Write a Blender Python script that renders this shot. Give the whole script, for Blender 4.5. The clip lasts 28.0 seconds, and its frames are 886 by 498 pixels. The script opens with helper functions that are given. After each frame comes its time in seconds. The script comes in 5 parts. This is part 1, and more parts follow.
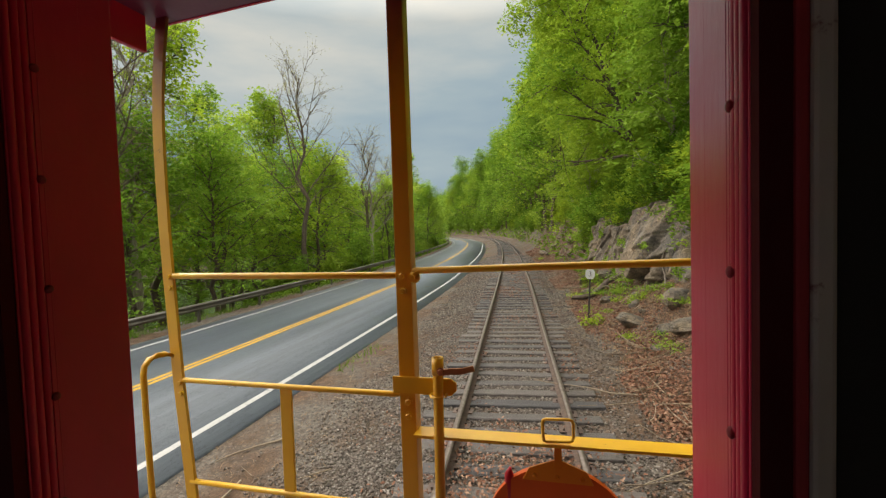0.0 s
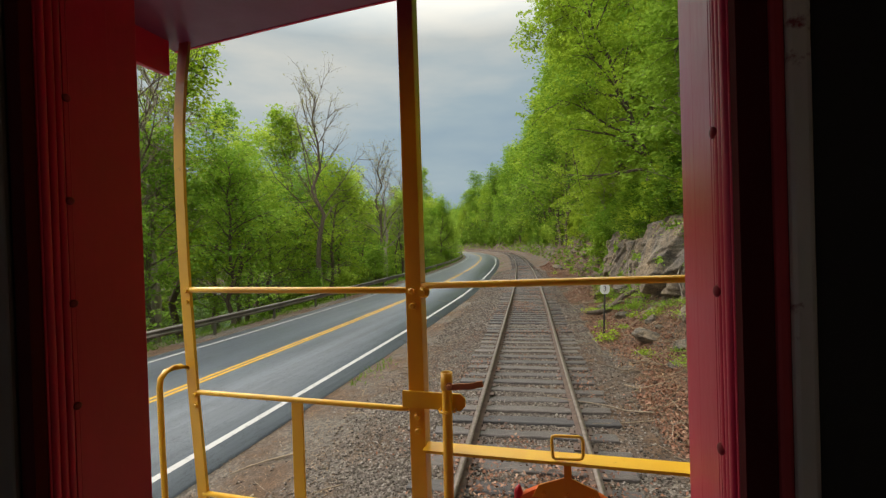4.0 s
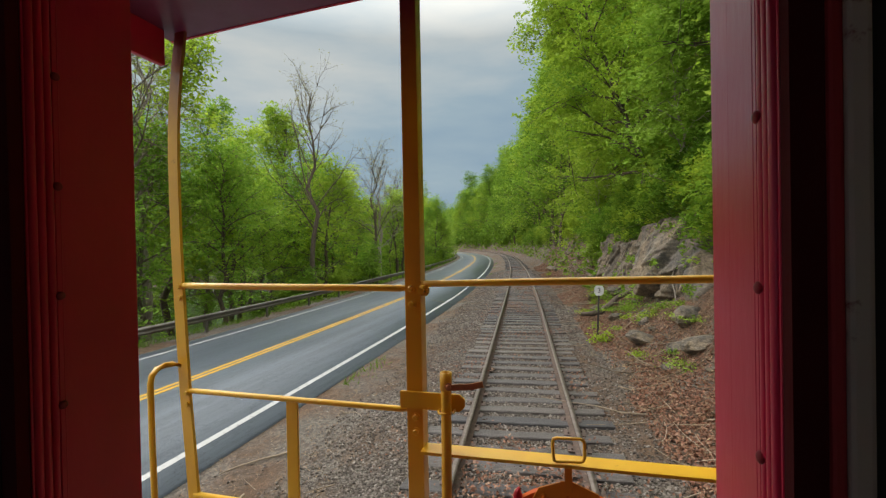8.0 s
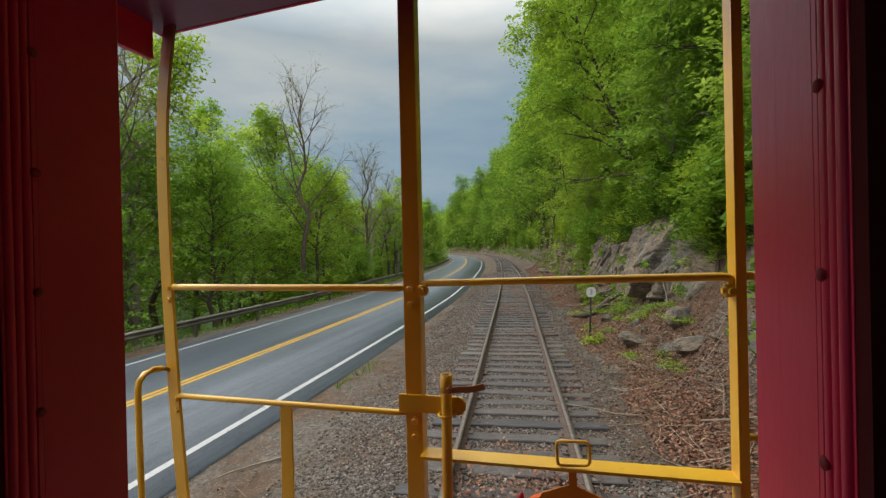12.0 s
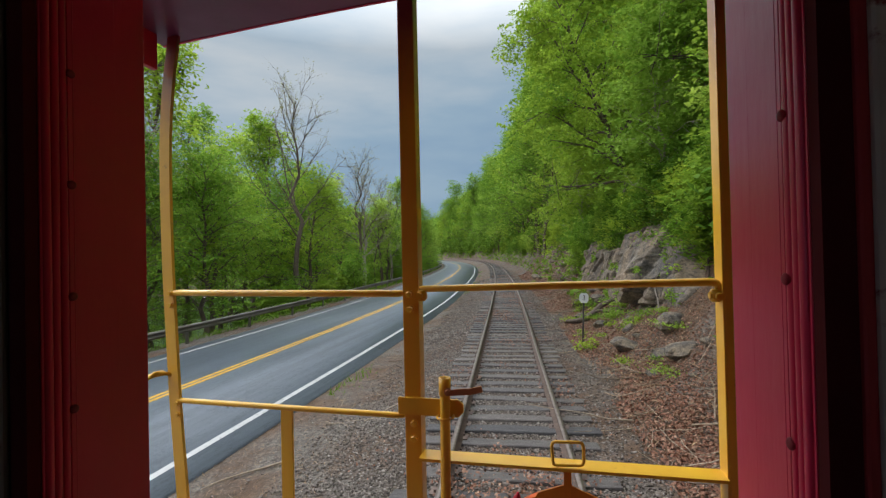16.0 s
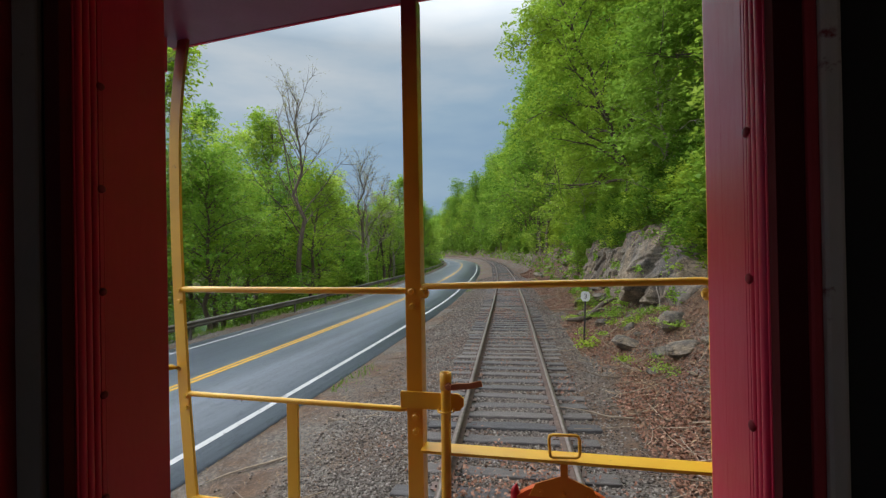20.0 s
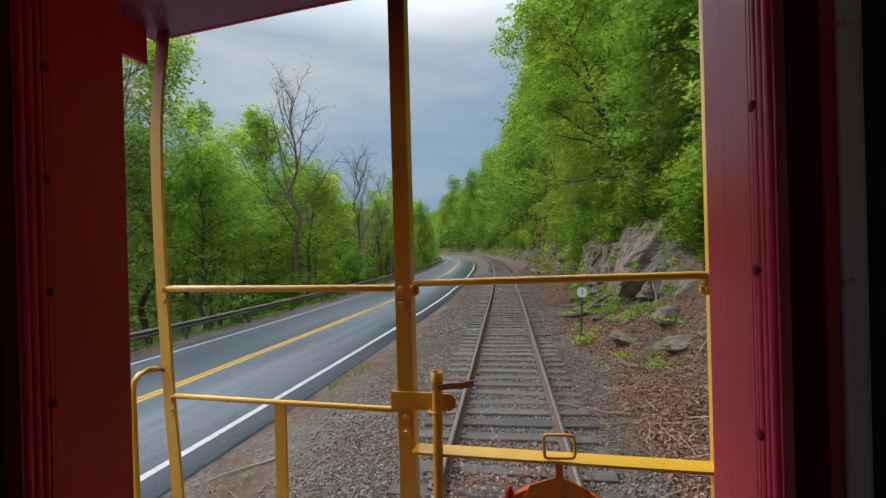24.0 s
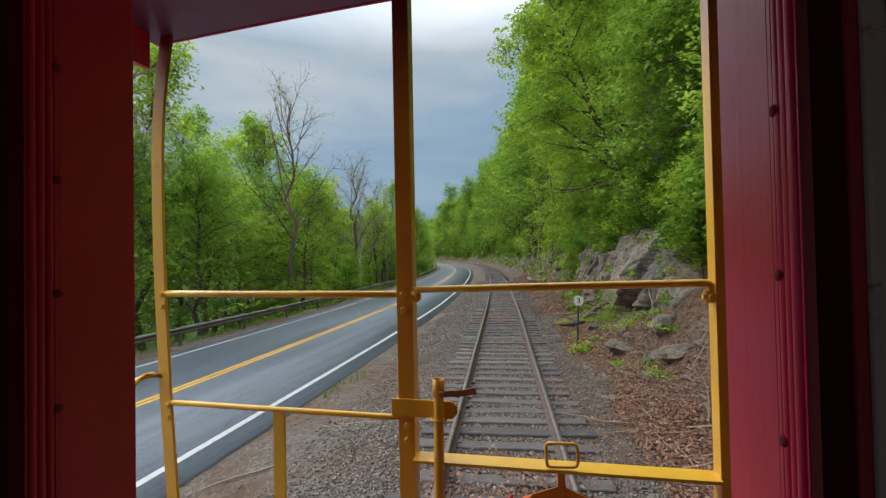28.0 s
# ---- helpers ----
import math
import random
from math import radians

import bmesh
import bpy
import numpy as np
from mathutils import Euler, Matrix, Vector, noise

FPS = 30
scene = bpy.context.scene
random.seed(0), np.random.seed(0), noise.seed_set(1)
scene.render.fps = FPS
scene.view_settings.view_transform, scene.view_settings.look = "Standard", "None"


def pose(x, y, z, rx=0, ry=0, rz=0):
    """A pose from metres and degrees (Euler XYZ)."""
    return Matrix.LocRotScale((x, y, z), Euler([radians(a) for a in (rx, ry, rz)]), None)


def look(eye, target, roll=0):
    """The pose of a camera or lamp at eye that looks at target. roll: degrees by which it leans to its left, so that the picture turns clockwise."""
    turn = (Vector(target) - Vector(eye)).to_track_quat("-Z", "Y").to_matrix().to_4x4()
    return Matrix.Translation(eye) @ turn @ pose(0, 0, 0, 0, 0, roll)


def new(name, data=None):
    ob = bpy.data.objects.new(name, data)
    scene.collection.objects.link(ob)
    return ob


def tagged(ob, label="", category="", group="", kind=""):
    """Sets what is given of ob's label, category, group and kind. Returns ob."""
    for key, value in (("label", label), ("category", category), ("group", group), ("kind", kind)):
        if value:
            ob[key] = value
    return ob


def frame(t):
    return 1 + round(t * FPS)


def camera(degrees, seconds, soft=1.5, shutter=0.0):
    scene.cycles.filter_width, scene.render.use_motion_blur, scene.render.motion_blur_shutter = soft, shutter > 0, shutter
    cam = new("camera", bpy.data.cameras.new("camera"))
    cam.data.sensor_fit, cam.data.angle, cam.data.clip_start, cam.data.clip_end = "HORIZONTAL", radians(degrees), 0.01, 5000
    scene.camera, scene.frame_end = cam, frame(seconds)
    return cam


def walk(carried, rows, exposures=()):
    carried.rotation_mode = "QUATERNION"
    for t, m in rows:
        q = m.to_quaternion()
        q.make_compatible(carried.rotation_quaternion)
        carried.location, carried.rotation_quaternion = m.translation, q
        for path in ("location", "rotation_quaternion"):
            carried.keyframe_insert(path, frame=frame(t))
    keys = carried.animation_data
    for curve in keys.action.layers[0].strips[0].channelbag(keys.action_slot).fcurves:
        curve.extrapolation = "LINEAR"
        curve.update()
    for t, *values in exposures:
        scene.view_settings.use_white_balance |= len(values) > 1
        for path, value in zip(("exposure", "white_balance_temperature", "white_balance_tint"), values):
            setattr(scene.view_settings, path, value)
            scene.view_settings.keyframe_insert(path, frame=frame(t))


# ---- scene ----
cam = camera(90.0, 28.0, soft=1.35)
PATH = [
    (0.0, pose(0.043, 0.056, 2.553, 87.67, 1.82, 13.75)),
    (0.5, pose(0.060, 0.054, 2.554, 88.07, 2.06, 14.26)),
    (1.0, pose(0.040, 0.066, 2.554, 88.41, 1.89, 14.07)),
    (1.5, pose(0.043, 0.065, 2.556, 88.44, 2.07, 14.15)),
    (2.0, pose(0.033, 0.051, 2.555, 88.86, 1.49, 14.25)),
    (2.5, pose(0.069, 0.039, 2.556, 89.04, 1.49, 14.74)),
    (3.0, pose(0.059, 0.043, 2.558, 89.29, 1.40, 15.28)),
    (3.5, pose(0.064, 0.038, 2.558, 89.46, 1.74, 15.63)),
    (5.5, pose(0.043, 0.053, 2.560, 89.71, 1.98, 14.56)),
    (6.0, pose(0.029, 0.058, 2.558, 89.49, 1.99, 14.34)),
    (6.5, pose(0.022, 0.058, 2.557, 89.44, 1.67, 14.50)),
    (7.0, pose(0.042, 0.056, 2.550, 89.44, 1.63, 14.64)),
    (7.5, pose(0.035, 0.059, 2.548, 89.37, 1.15, 14.75)),
    (8.0, pose(0.033, 0.063, 2.550, 89.52, 1.07, 14.77)),
    (8.5, pose(0.021, 0.064, 2.547, 89.51, 0.99, 14.70)),
    (9.0, pose(-0.001, 0.070, 2.549, 89.58, 0.59, 14.70)),
    (9.5, pose(0.010, 0.062, 2.548, 90.00, 0.78, 15.04)),
    (10.0, pose(-0.008, 0.051, 2.548, 90.44, 0.44, 15.84)),
    (10.5, pose(-0.012, 0.080, 2.540, 90.72, 0.39, 16.45)),
    (11.0, pose(-0.028, 0.092, 2.541, 90.51, 0.60, 15.81)),
    (11.5, pose(-0.024, 0.105, 2.540, 90.15, 0.97, 14.72)),
    (12.0, pose(-0.005, 0.096, 2.536, 89.85, 1.25, 13.65)),
    (12.5, pose(-0.002, 0.085, 2.534, 89.66, 1.24, 13.17)),
    (14.5, pose(-0.035, 0.077, 2.535, 90.08, 1.31, 12.76)),
    (15.0, pose(-0.032, 0.068, 2.535, 90.16, 1.29, 12.92)),
    (15.5, pose(-0.024, 0.050, 2.541, 90.45, 1.26, 12.85)),
    (16.0, pose(-0.012, 0.047, 2.538, 90.61, 1.23, 12.76)),
    (16.5, pose(-0.006, 0.045, 2.534, 90.69, 1.31, 12.66)),
    (17.0, pose(-0.020, 0.043, 2.535, 90.74, 1.27, 12.53)),
    (17.5, pose(-0.019, 0.034, 2.539, 90.81, 1.33, 12.47)),
    (18.0, pose(-0.042, 0.029, 2.535, 90.91, 1.06, 12.66)),
    (18.5, pose(-0.014, 0.017, 2.538, 90.92, 1.12, 12.82)),
    (19.0, pose(-0.017, 0.006, 2.534, 90.81, 0.72, 12.93)),
    (19.5, pose(-0.001, -0.001, 2.535, 90.70, 0.62, 13.11)),
    (20.0, pose(0.001, 0.002, 2.541, 90.34, 1.00, 13.05)),
    (20.5, pose(0.006, 0.024, 2.536, 89.98, 1.27, 12.87)),
    (21.0, pose(-0.002, 0.033, 2.532, 89.69, 1.10, 12.60)),
    (21.5, pose(0.004, 0.044, 2.533, 89.64, 1.17, 12.44)),
    (23.5, pose(0.017, 0.062, 2.533, 89.73, 1.33, 12.75)),
    (24.0, pose(0.013, 0.054, 2.535, 89.98, 1.49, 12.66)),
    (24.5, pose(0.002, 0.056, 2.534, 89.95, 1.58, 12.30)),
    (25.0, pose(-0.001, 0.059, 2.532, 89.96, 1.55, 12.02)),
    (25.5, pose(-0.016, 0.049, 2.534, 89.99, 1.52, 11.60)),
    (26.0, pose(-0.033, 0.065, 2.527, 89.82, 1.35, 11.24)),
    (26.5, pose(-0.039, 0.079, 2.528, 89.78, 1.41, 11.00)),
    (27.0, pose(-0.035, 0.074, 2.528, 90.20, 1.36, 11.30)),
    (27.5, pose(-0.020, 0.066, 2.532, 90.51, 1.17, 11.68)),
    (28.0, pose(-0.009, 0.053, 2.531, 90.95, 1.10, 12.16)),
]
walk(cam, PATH, exposures=[(0.0, 0.76, 8000, 13), (3.0, 0.74, 7900, 13), (6.0, 0.67, 7400, 12), (10.0, 0.58, 7250, 12), (12.0, 0.48, 7100, 12), (16.0, 0.57, 6550, 13), (28.0, 0.60, 6500, 13)])

# ---- sky and sun ----
SUN_EL, SUN_ROT = radians(29), radians(281)
world = bpy.data.worlds.new("overcast_sky")
scene.world = world
world.use_nodes = True
wn, wl = world.node_tree.nodes, world.node_tree.links
wn.clear()
w_out = wn.new("ShaderNodeOutputWorld")
w_bg = wn.new("ShaderNodeBackground")
w_sky = wn.new("ShaderNodeTexSky")
w_sky.sky_type, w_sky.sun_disc = "NISHITA", False
w_sky.sun_elevation, w_sky.sun_rotation = SUN_EL, SUN_ROT
w_scale = wn.new("ShaderNodeMix")
w_scale.data_type, w_scale.blend_type = "RGBA", "MULTIPLY"
w_scale.inputs[0].default_value = 1.0
wl.new(w_sky.outputs[0], w_scale.inputs[6])
w_scale.inputs[7].default_value = (0.9, 0.9, 0.9, 1)
w_co = wn.new("ShaderNodeTexCoord")
w_sep = wn.new("ShaderNodeSeparateXYZ")
wl.new(w_co.outputs["Generated"], w_sep.inputs[0])
w_map = wn.new("ShaderNodeMapping")
w_map.inputs["Scale"].default_value = (1.5, 1.5, 6.0)
w_map.inputs["Location"].default_value = (0.4, 1.3, 0.2)
wl.new(w_co.outputs["Generated"], w_map.inputs[0])
w_noise = wn.new("ShaderNodeTexNoise")
w_noise.inputs["Scale"].default_value = 1.3
w_noise.inputs["Detail"].default_value = 7
w_noise.inputs["Roughness"].default_value = 0.52
wl.new(w_map.outputs[0], w_noise.inputs["Vector"])
# cloud deck: bluish towards the skyline, paler overhead, broken by soft banks
w_add = wn.new("ShaderNodeMath")
w_add.operation = "MULTIPLY_ADD"
wl.new(w_sep.outputs["Z"], w_add.inputs[0])
w_add.inputs[1].default_value = 0.80
w_sub = wn.new("ShaderNodeMath")
w_sub.operation = "MULTIPLY_ADD"
wl.new(w_noise.outputs[0], w_sub.inputs[0])
w_sub.inputs[1].default_value = 0.62
w_sub.inputs[2].default_value = -0.06
wl.new(w_sub.outputs[0], w_add.inputs[2])
w_ramp = wn.new("ShaderNodeValToRGB")
cr = w_ramp.color_ramp
cr.elements[0].position, cr.elements[0].color = 0.26, (2.25, 4.05, 6.3, 1)
cr.elements[1].position, cr.elements[1].color = 0.70, (7.9, 8.6, 8.85, 1)
e = cr.elements.new(0.47)
e.color = (4.0, 5.75, 7.25, 1)
wl.new(w_add.outputs[0], w_ramp.inputs[0])
w_mix = wn.new("ShaderNodeMix")
w_mix.data_type = "RGBA"
w_mix.inputs[0].default_value = 0.93
wl.new(w_scale.outputs[2], w_mix.inputs[6])
wl.new(w_ramp.outputs[0], w_mix.inputs[7])
# an overcast dome is about three times brighter overhead than at the skyline
w_dome = wn.new("ShaderNodeMapRange")
w_dome.inputs[1].default_value, w_dome.inputs[2].default_value = 0.42, 0.85
w_dome.inputs[3].default_value, w_dome.inputs[4].default_value = 1.0, 5.4
wl.new(w_sep.outputs["Z"], w_dome.inputs[0])
w_lift = wn.new("ShaderNodeVectorMath")
w_lift.operation = "SCALE"
wl.new(w_mix.outputs[2], w_lift.inputs[0])
wl.new(w_dome.outputs[0], w_lift.inputs["Scale"])
wl.new(w_lift.outputs[0], w_bg.inputs[0])
w_bg.inputs[1].default_value = 0.05
wl.new(w_bg.outputs[0], w_out.inputs[0])
sun = new("sun", bpy.data.lights.new("sun", "SUN"))
sun.data.energy, sun.data.angle, sun.data.color = 1.5, radians(36), (1.0, 0.95, 0.88)
sun_at = Vector((math.sin(SUN_ROT) * math.cos(SUN_EL), math.cos(SUN_ROT) * math.cos(SUN_EL), math.sin(SUN_EL)))
sun.matrix_world = look(sun_at * 60, (0, 0, 0))


# ---- materials ----
def node_mat(name):
    m = bpy.data.materials.new(name)
    m.use_nodes = True
    nt = m.node_tree
    return m, nt.nodes, nt.links, nt.nodes["Principled BSDF"]


def ramp_node(n, stops):
    r = n.new("ShaderNodeValToRGB")
    els = r.color_ramp.elements
    els[0].position, els[0].color = stops[0][0], (*stops[0][1], 1)
    els[1].position, els[1].color = stops[-1][0], (*stops[-1][1], 1)
    for p, c in stops[1:-1]:
        els.new(p).color = (*c, 1)
    return r


def noise_node(n, l, scale, detail=4, rough=0.55, coord="Object", stretch=None):
    co = n.new("ShaderNodeTexCoord")
    t = n.new("ShaderNodeTexNoise")
    t.inputs["Scale"].default_value, t.inputs["Detail"].default_value, t.inputs["Roughness"].default_value = scale, detail, rough
    if stretch:
        mp = n.new("ShaderNodeMapping")
        mp.inputs["Scale"].default_value = stretch
        l.new(co.outputs[coord], mp.inputs[0])
        l.new(mp.outputs[0], t.inputs["Vector"])
    else:
        l.new(co.outputs[coord], t.inputs["Vector"])
    return t


def mix_node(n, l, fac, a, b, blend="MIX"):
    m = n.new("ShaderNodeMix")
    m.data_type, m.blend_type = "RGBA", blend
    for sock, v in ((m.inputs[0], fac), (m.inputs[6], a), (m.inputs[7], b)):
        if isinstance(v, (int, float)):
            sock.default_value = v
        elif isinstance(v, tuple):
            sock.default_value = (*v, 1)
        else:
            l.new(v, sock)
    return m.outputs[2]


def bump_node(n, l, bsdf, height, strength=0.3, dist=0.01):
    b = n.new("ShaderNodeBump")
    b.inputs["Strength"].default_value, b.inputs["Distance"].default_value = strength, dist
    l.new(height, b.inputs["Height"])
    l.new(b.outputs[0], bsdf.inputs["Normal"])


def painted(name, base, dark, chip, rough=0.35, chip_at=0.66, coat=0.0, scale=14):
    """Old brushed paint: uneven colour, grime, chips, faint brush relief."""
    m, n, l, b = node_mat(name)
    big = noise_node(n, l, 3.0, 5)
    fine = noise_node(n, l, scale * 6, 3, stretch=(1, 1, 0.25))
    wear = noise_node(n, l, scale, 8, 0.68)
    r = ramp_node(n, [(0.3, dark), (0.62, base)])
    l.new(big.outputs[0], r.inputs[0])
    w = ramp_node(n, [(chip_at, (0, 0, 0)), (chip_at + 0.06, (1, 1, 1))])
    l.new(wear.outputs[0], w.inputs[0])
    l.new(mix_node(n, l, w.outputs[0], r.outputs[0], chip), b.inputs["Base Color"])
    rr = n.new("ShaderNodeMapRange")
    rr.inputs[3].default_value, rr.inputs[4].default_value = rough - 0.1, rough + 0.2
    l.new(wear.outputs[0], rr.inputs[0])
    l.new(rr.outputs[0], b.inputs["Roughness"])
    b.inputs["Coat Weight"].default_value, b.inputs["Coat Roughness"].default_value = coat, 0.28
    bump_node(n, l, b, fine.outputs[0], 0.12, 0.004)
    return m


M_YELLOW = painted("yellow_paint", (0.84, 0.485, 0.028), (0.74, 0.37, 0.018), (0.34, 0.12, 0.02), 0.34, 0.655, 0.4)
M_AMBER = painted("orange_yellow_paint", (0.76, 0.26, 0.012), (0.66, 0.20, 0.010), (0.30, 0.08, 0.02), 0.4, 0.72)
M_ORANGE = painted("orange_red_paint", (0.72, 0.115, 0.010), (0.60, 0.085, 0.008), (0.25, 0.05, 0.02), 0.4, 0.72)
# red brightened well past the siding's, making up for the dim doorway
M_RED = painted("lifted_red_paint", (0.76, 0.012, 0.088), (0.63, 0.009, 0.068), (0.34, 0.011, 0.038), 0.36, 0.74, 0.35)
M_SIDING = painted("weathered_red_siding_paint", (0.36, 0.03, 0.045), (0.27, 0.022, 0.035), (0.15, 0.03, 0.03), 0.5, 0.70)
M_RED_IN = painted("red_brown_interior_paint", (0.55, 0.035, 0.05), (0.4, 0.025, 0.035), (0.05, 0.01, 0.01), 0.5, 0.7)
M_GREY_IN = painted("grey_white_worn_paint", (0.72, 0.58, 0.52), (0.55, 0.43, 0.38), (0.3, 0.05, 0.05), 0.55, 0.62)
# tone of the unseen walls and ceiling, set for light bounced indoors
M_PALE_IN = painted("bounce_grey_interior", (0.17, 0.16, 0.14), (0.13, 0.12, 0.11), (0.08, 0.07, 0.06), 0.6, 0.72)
# casing red taken almost to black for the shaded recess behind the jamb
M_CASING = painted("shaded_maroon_casing", (0.10, 0.010, 0.014), (0.07, 0.007, 0.010), (0.03, 0.006, 0.006), 0.8, 0.72)
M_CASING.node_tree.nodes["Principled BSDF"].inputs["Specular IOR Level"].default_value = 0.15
M_BROWN_IN = painted("dull_brown_interior_paint", (0.26, 0.2, 0.17), (0.2, 0.15, 0.12), (0.1, 0.05, 0.04), 0.6, 0.68)
# near-black base holds the gloom on the wall's inward face
M_GLOOM_IN = painted("gloom_end_wall", (0.03, 0.022, 0.022), (0.02, 0.014, 0.016), (0.05, 0.04, 0.035), 0.7, 0.72)
# roof red darkened and purpled to carry the shade under the platform roof
M_MAROON = painted("shaded_maroon_soffit", (0.20, 0.04, 0.135), (0.155, 0.03, 0.10), (0.15, 0.02, 0.04), 0.38, 0.72, 0.3)
M_BOLT = painted("dark_screw_paint", (0.32, 0.012, 0.036), (0.20, 0.009, 0.024), (0.04, 0.006, 0.008), 0.6, 0.62)
M_RUST = painted("rusty_iron", (0.42, 0.16, 0.05), (0.26, 0.085, 0.03), (0.6, 0.3, 0.03), 0.65, 0.62)
# grey of the unseen floor and deck boards, tuned for bounced light
M_BOARDS = painted("bounce_grey_boards", (0.17, 0.148, 0.127), (0.13, 0.113, 0.098), (0.06, 0.05, 0.04), 0.7, 0.66)
M_DECK = painted("dark_steel_deck", (0.06, 0.05, 0.045), (0.04, 0.03, 0.03), (0.12, 0.06, 0.03), 0.6, 0.62)


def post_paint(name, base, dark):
    """Post paint with roof-red overspray at the top, drawn lower as the roof's shade."""
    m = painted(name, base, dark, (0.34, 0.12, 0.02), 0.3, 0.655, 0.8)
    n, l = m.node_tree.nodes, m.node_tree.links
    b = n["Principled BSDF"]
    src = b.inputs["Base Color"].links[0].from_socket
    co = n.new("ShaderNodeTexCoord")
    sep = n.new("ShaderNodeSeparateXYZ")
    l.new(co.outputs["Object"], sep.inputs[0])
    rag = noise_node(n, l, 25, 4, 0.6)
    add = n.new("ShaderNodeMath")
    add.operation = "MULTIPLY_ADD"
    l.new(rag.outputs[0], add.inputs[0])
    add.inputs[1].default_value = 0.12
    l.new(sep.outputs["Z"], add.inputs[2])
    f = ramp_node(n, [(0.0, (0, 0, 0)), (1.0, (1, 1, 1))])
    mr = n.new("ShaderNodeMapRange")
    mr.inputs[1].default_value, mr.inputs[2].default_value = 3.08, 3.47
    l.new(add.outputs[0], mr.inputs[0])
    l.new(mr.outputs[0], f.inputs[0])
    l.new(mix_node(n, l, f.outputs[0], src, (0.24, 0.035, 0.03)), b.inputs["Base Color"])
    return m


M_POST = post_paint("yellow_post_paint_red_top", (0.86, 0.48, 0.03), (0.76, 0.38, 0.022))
# same post paint, deepened slightly for the centre post's backlit face
M_POST_BACKLIT = post_paint("backlit_post_paint_red_top", (0.82, 0.42, 0.014), (0.70, 0.32, 0.010))


def galvanised():
    m, n, l, b = node_mat("weathered_galvanised_steel")
    a = noise_node(n, l, 1.2, 6, 0.6)
    c = noise_node(n, l, 18, 6, 0.7, stretch=(1, 1, 0.2))
    r = ramp_node(n, [(0.35, (0.045, 0.042, 0.038)), (0.5, (0.10, 0.10, 0.095)), (0.7, (0.24, 0.245, 0.245))])
    l.new(a.outputs[0], r.inputs[0])
    l.new(mix_node(n, l, c.outputs[0], r.outputs[0], (0.2, 0.17, 0.14)), b.inputs["Base Color"])
    b.inputs["Metallic"].default_value, b.inputs["Roughness"].default_value = 0.5, 0.5
    return m


M_GALV = galvanised()


def asphalt():
    m, n, l, b = node_mat("damp_asphalt")
    big = noise_node(n, l, 0.35, 6, 0.6, stretch=(1, 0.12, 1))
    grit = noise_node(n, l, 120, 2, 0.6)
    r = ramp_node(n, [(0.32, (0.062, 0.073, 0.089)), (0.55, (0.106, 0.123, 0.147)), (0.75, (0.143, 0.162, 0.188))])
    l.new(big.outputs[0], r.inputs[0])
    # wheel tracks, damp seams and patched cracks along the lanes
    lane = noise_node(n, l, 0.9, 5, 0.7, stretch=(2.4, 0.05, 1))
    lr = ramp_node(n, [(0.36, (0.76, 0.78, 0.82)), (0.5, (0.98, 1, 1.05)), (0.64, (1.16, 1.18, 1.22))])
    l.new(lane.outputs[0], lr.inputs[0])
    seam = noise_node(n, l, 2.2, 6, 0.75, stretch=(1, 0.35, 1))
    sr = ramp_node(n, [(0.485, (1, 1, 1)), (0.5, (0.6, 0.6, 0.62)), (0.515, (1, 1, 1))])
    l.new(seam.outputs[0], sr.inputs[0])
    g = ramp_node(n, [(0.3, (0.7, 0.7, 0.7)), (0.7, (1.25, 1.25, 1.25))])
    l.new(grit.outputs[0], g.inputs[0])
    worn = mix_node(n, l, 1.0, mix_node(n, l, 1.0, r.outputs[0], lr.outputs[0], "MULTIPLY"), sr.outputs[0], "MULTIPLY")
    l.new(mix_node(n, l, 1.0, worn, g.outputs[0], "MULTIPLY"), b.inputs["Base Color"])
    rr = n.new("ShaderNodeMapRange")
    rr.inputs[3].default_value, rr.inputs[4].default_value = 0.27, 0.52
    l.new(big.outputs[0], rr.inputs[0])
    l.new(rr.outputs[0], b.inputs["Roughness"])
    b.inputs["Specular IOR Level"].default_value = 0.5
    bump_node(n, l, b, grit.outputs[0], 0.25, 0.004)
    return m


M_ASPHALT = asphalt()


def road_paint(name, col, worn):
    m, n, l, b = node_mat(name)
    a = noise_node(n, l, 9, 8, 0.7)
    r = ramp_node(n, [(0.34, worn), (0.46, col)])
    l.new(a.outputs[0], r.inputs[0])
    l.new(r.outputs[0], b.inputs["Base Color"])
    b.inputs["Roughness"].default_value = 0.5
    return m


M_WHITE_LINE = road_paint("white_road_paint", (0.42, 0.415, 0.43), (0.22, 0.22, 0.23))
M_YELLOW_LINE = road_paint("yellow_road_paint", (0.60, 0.33, 0.030), (0.30, 0.19, 0.05))


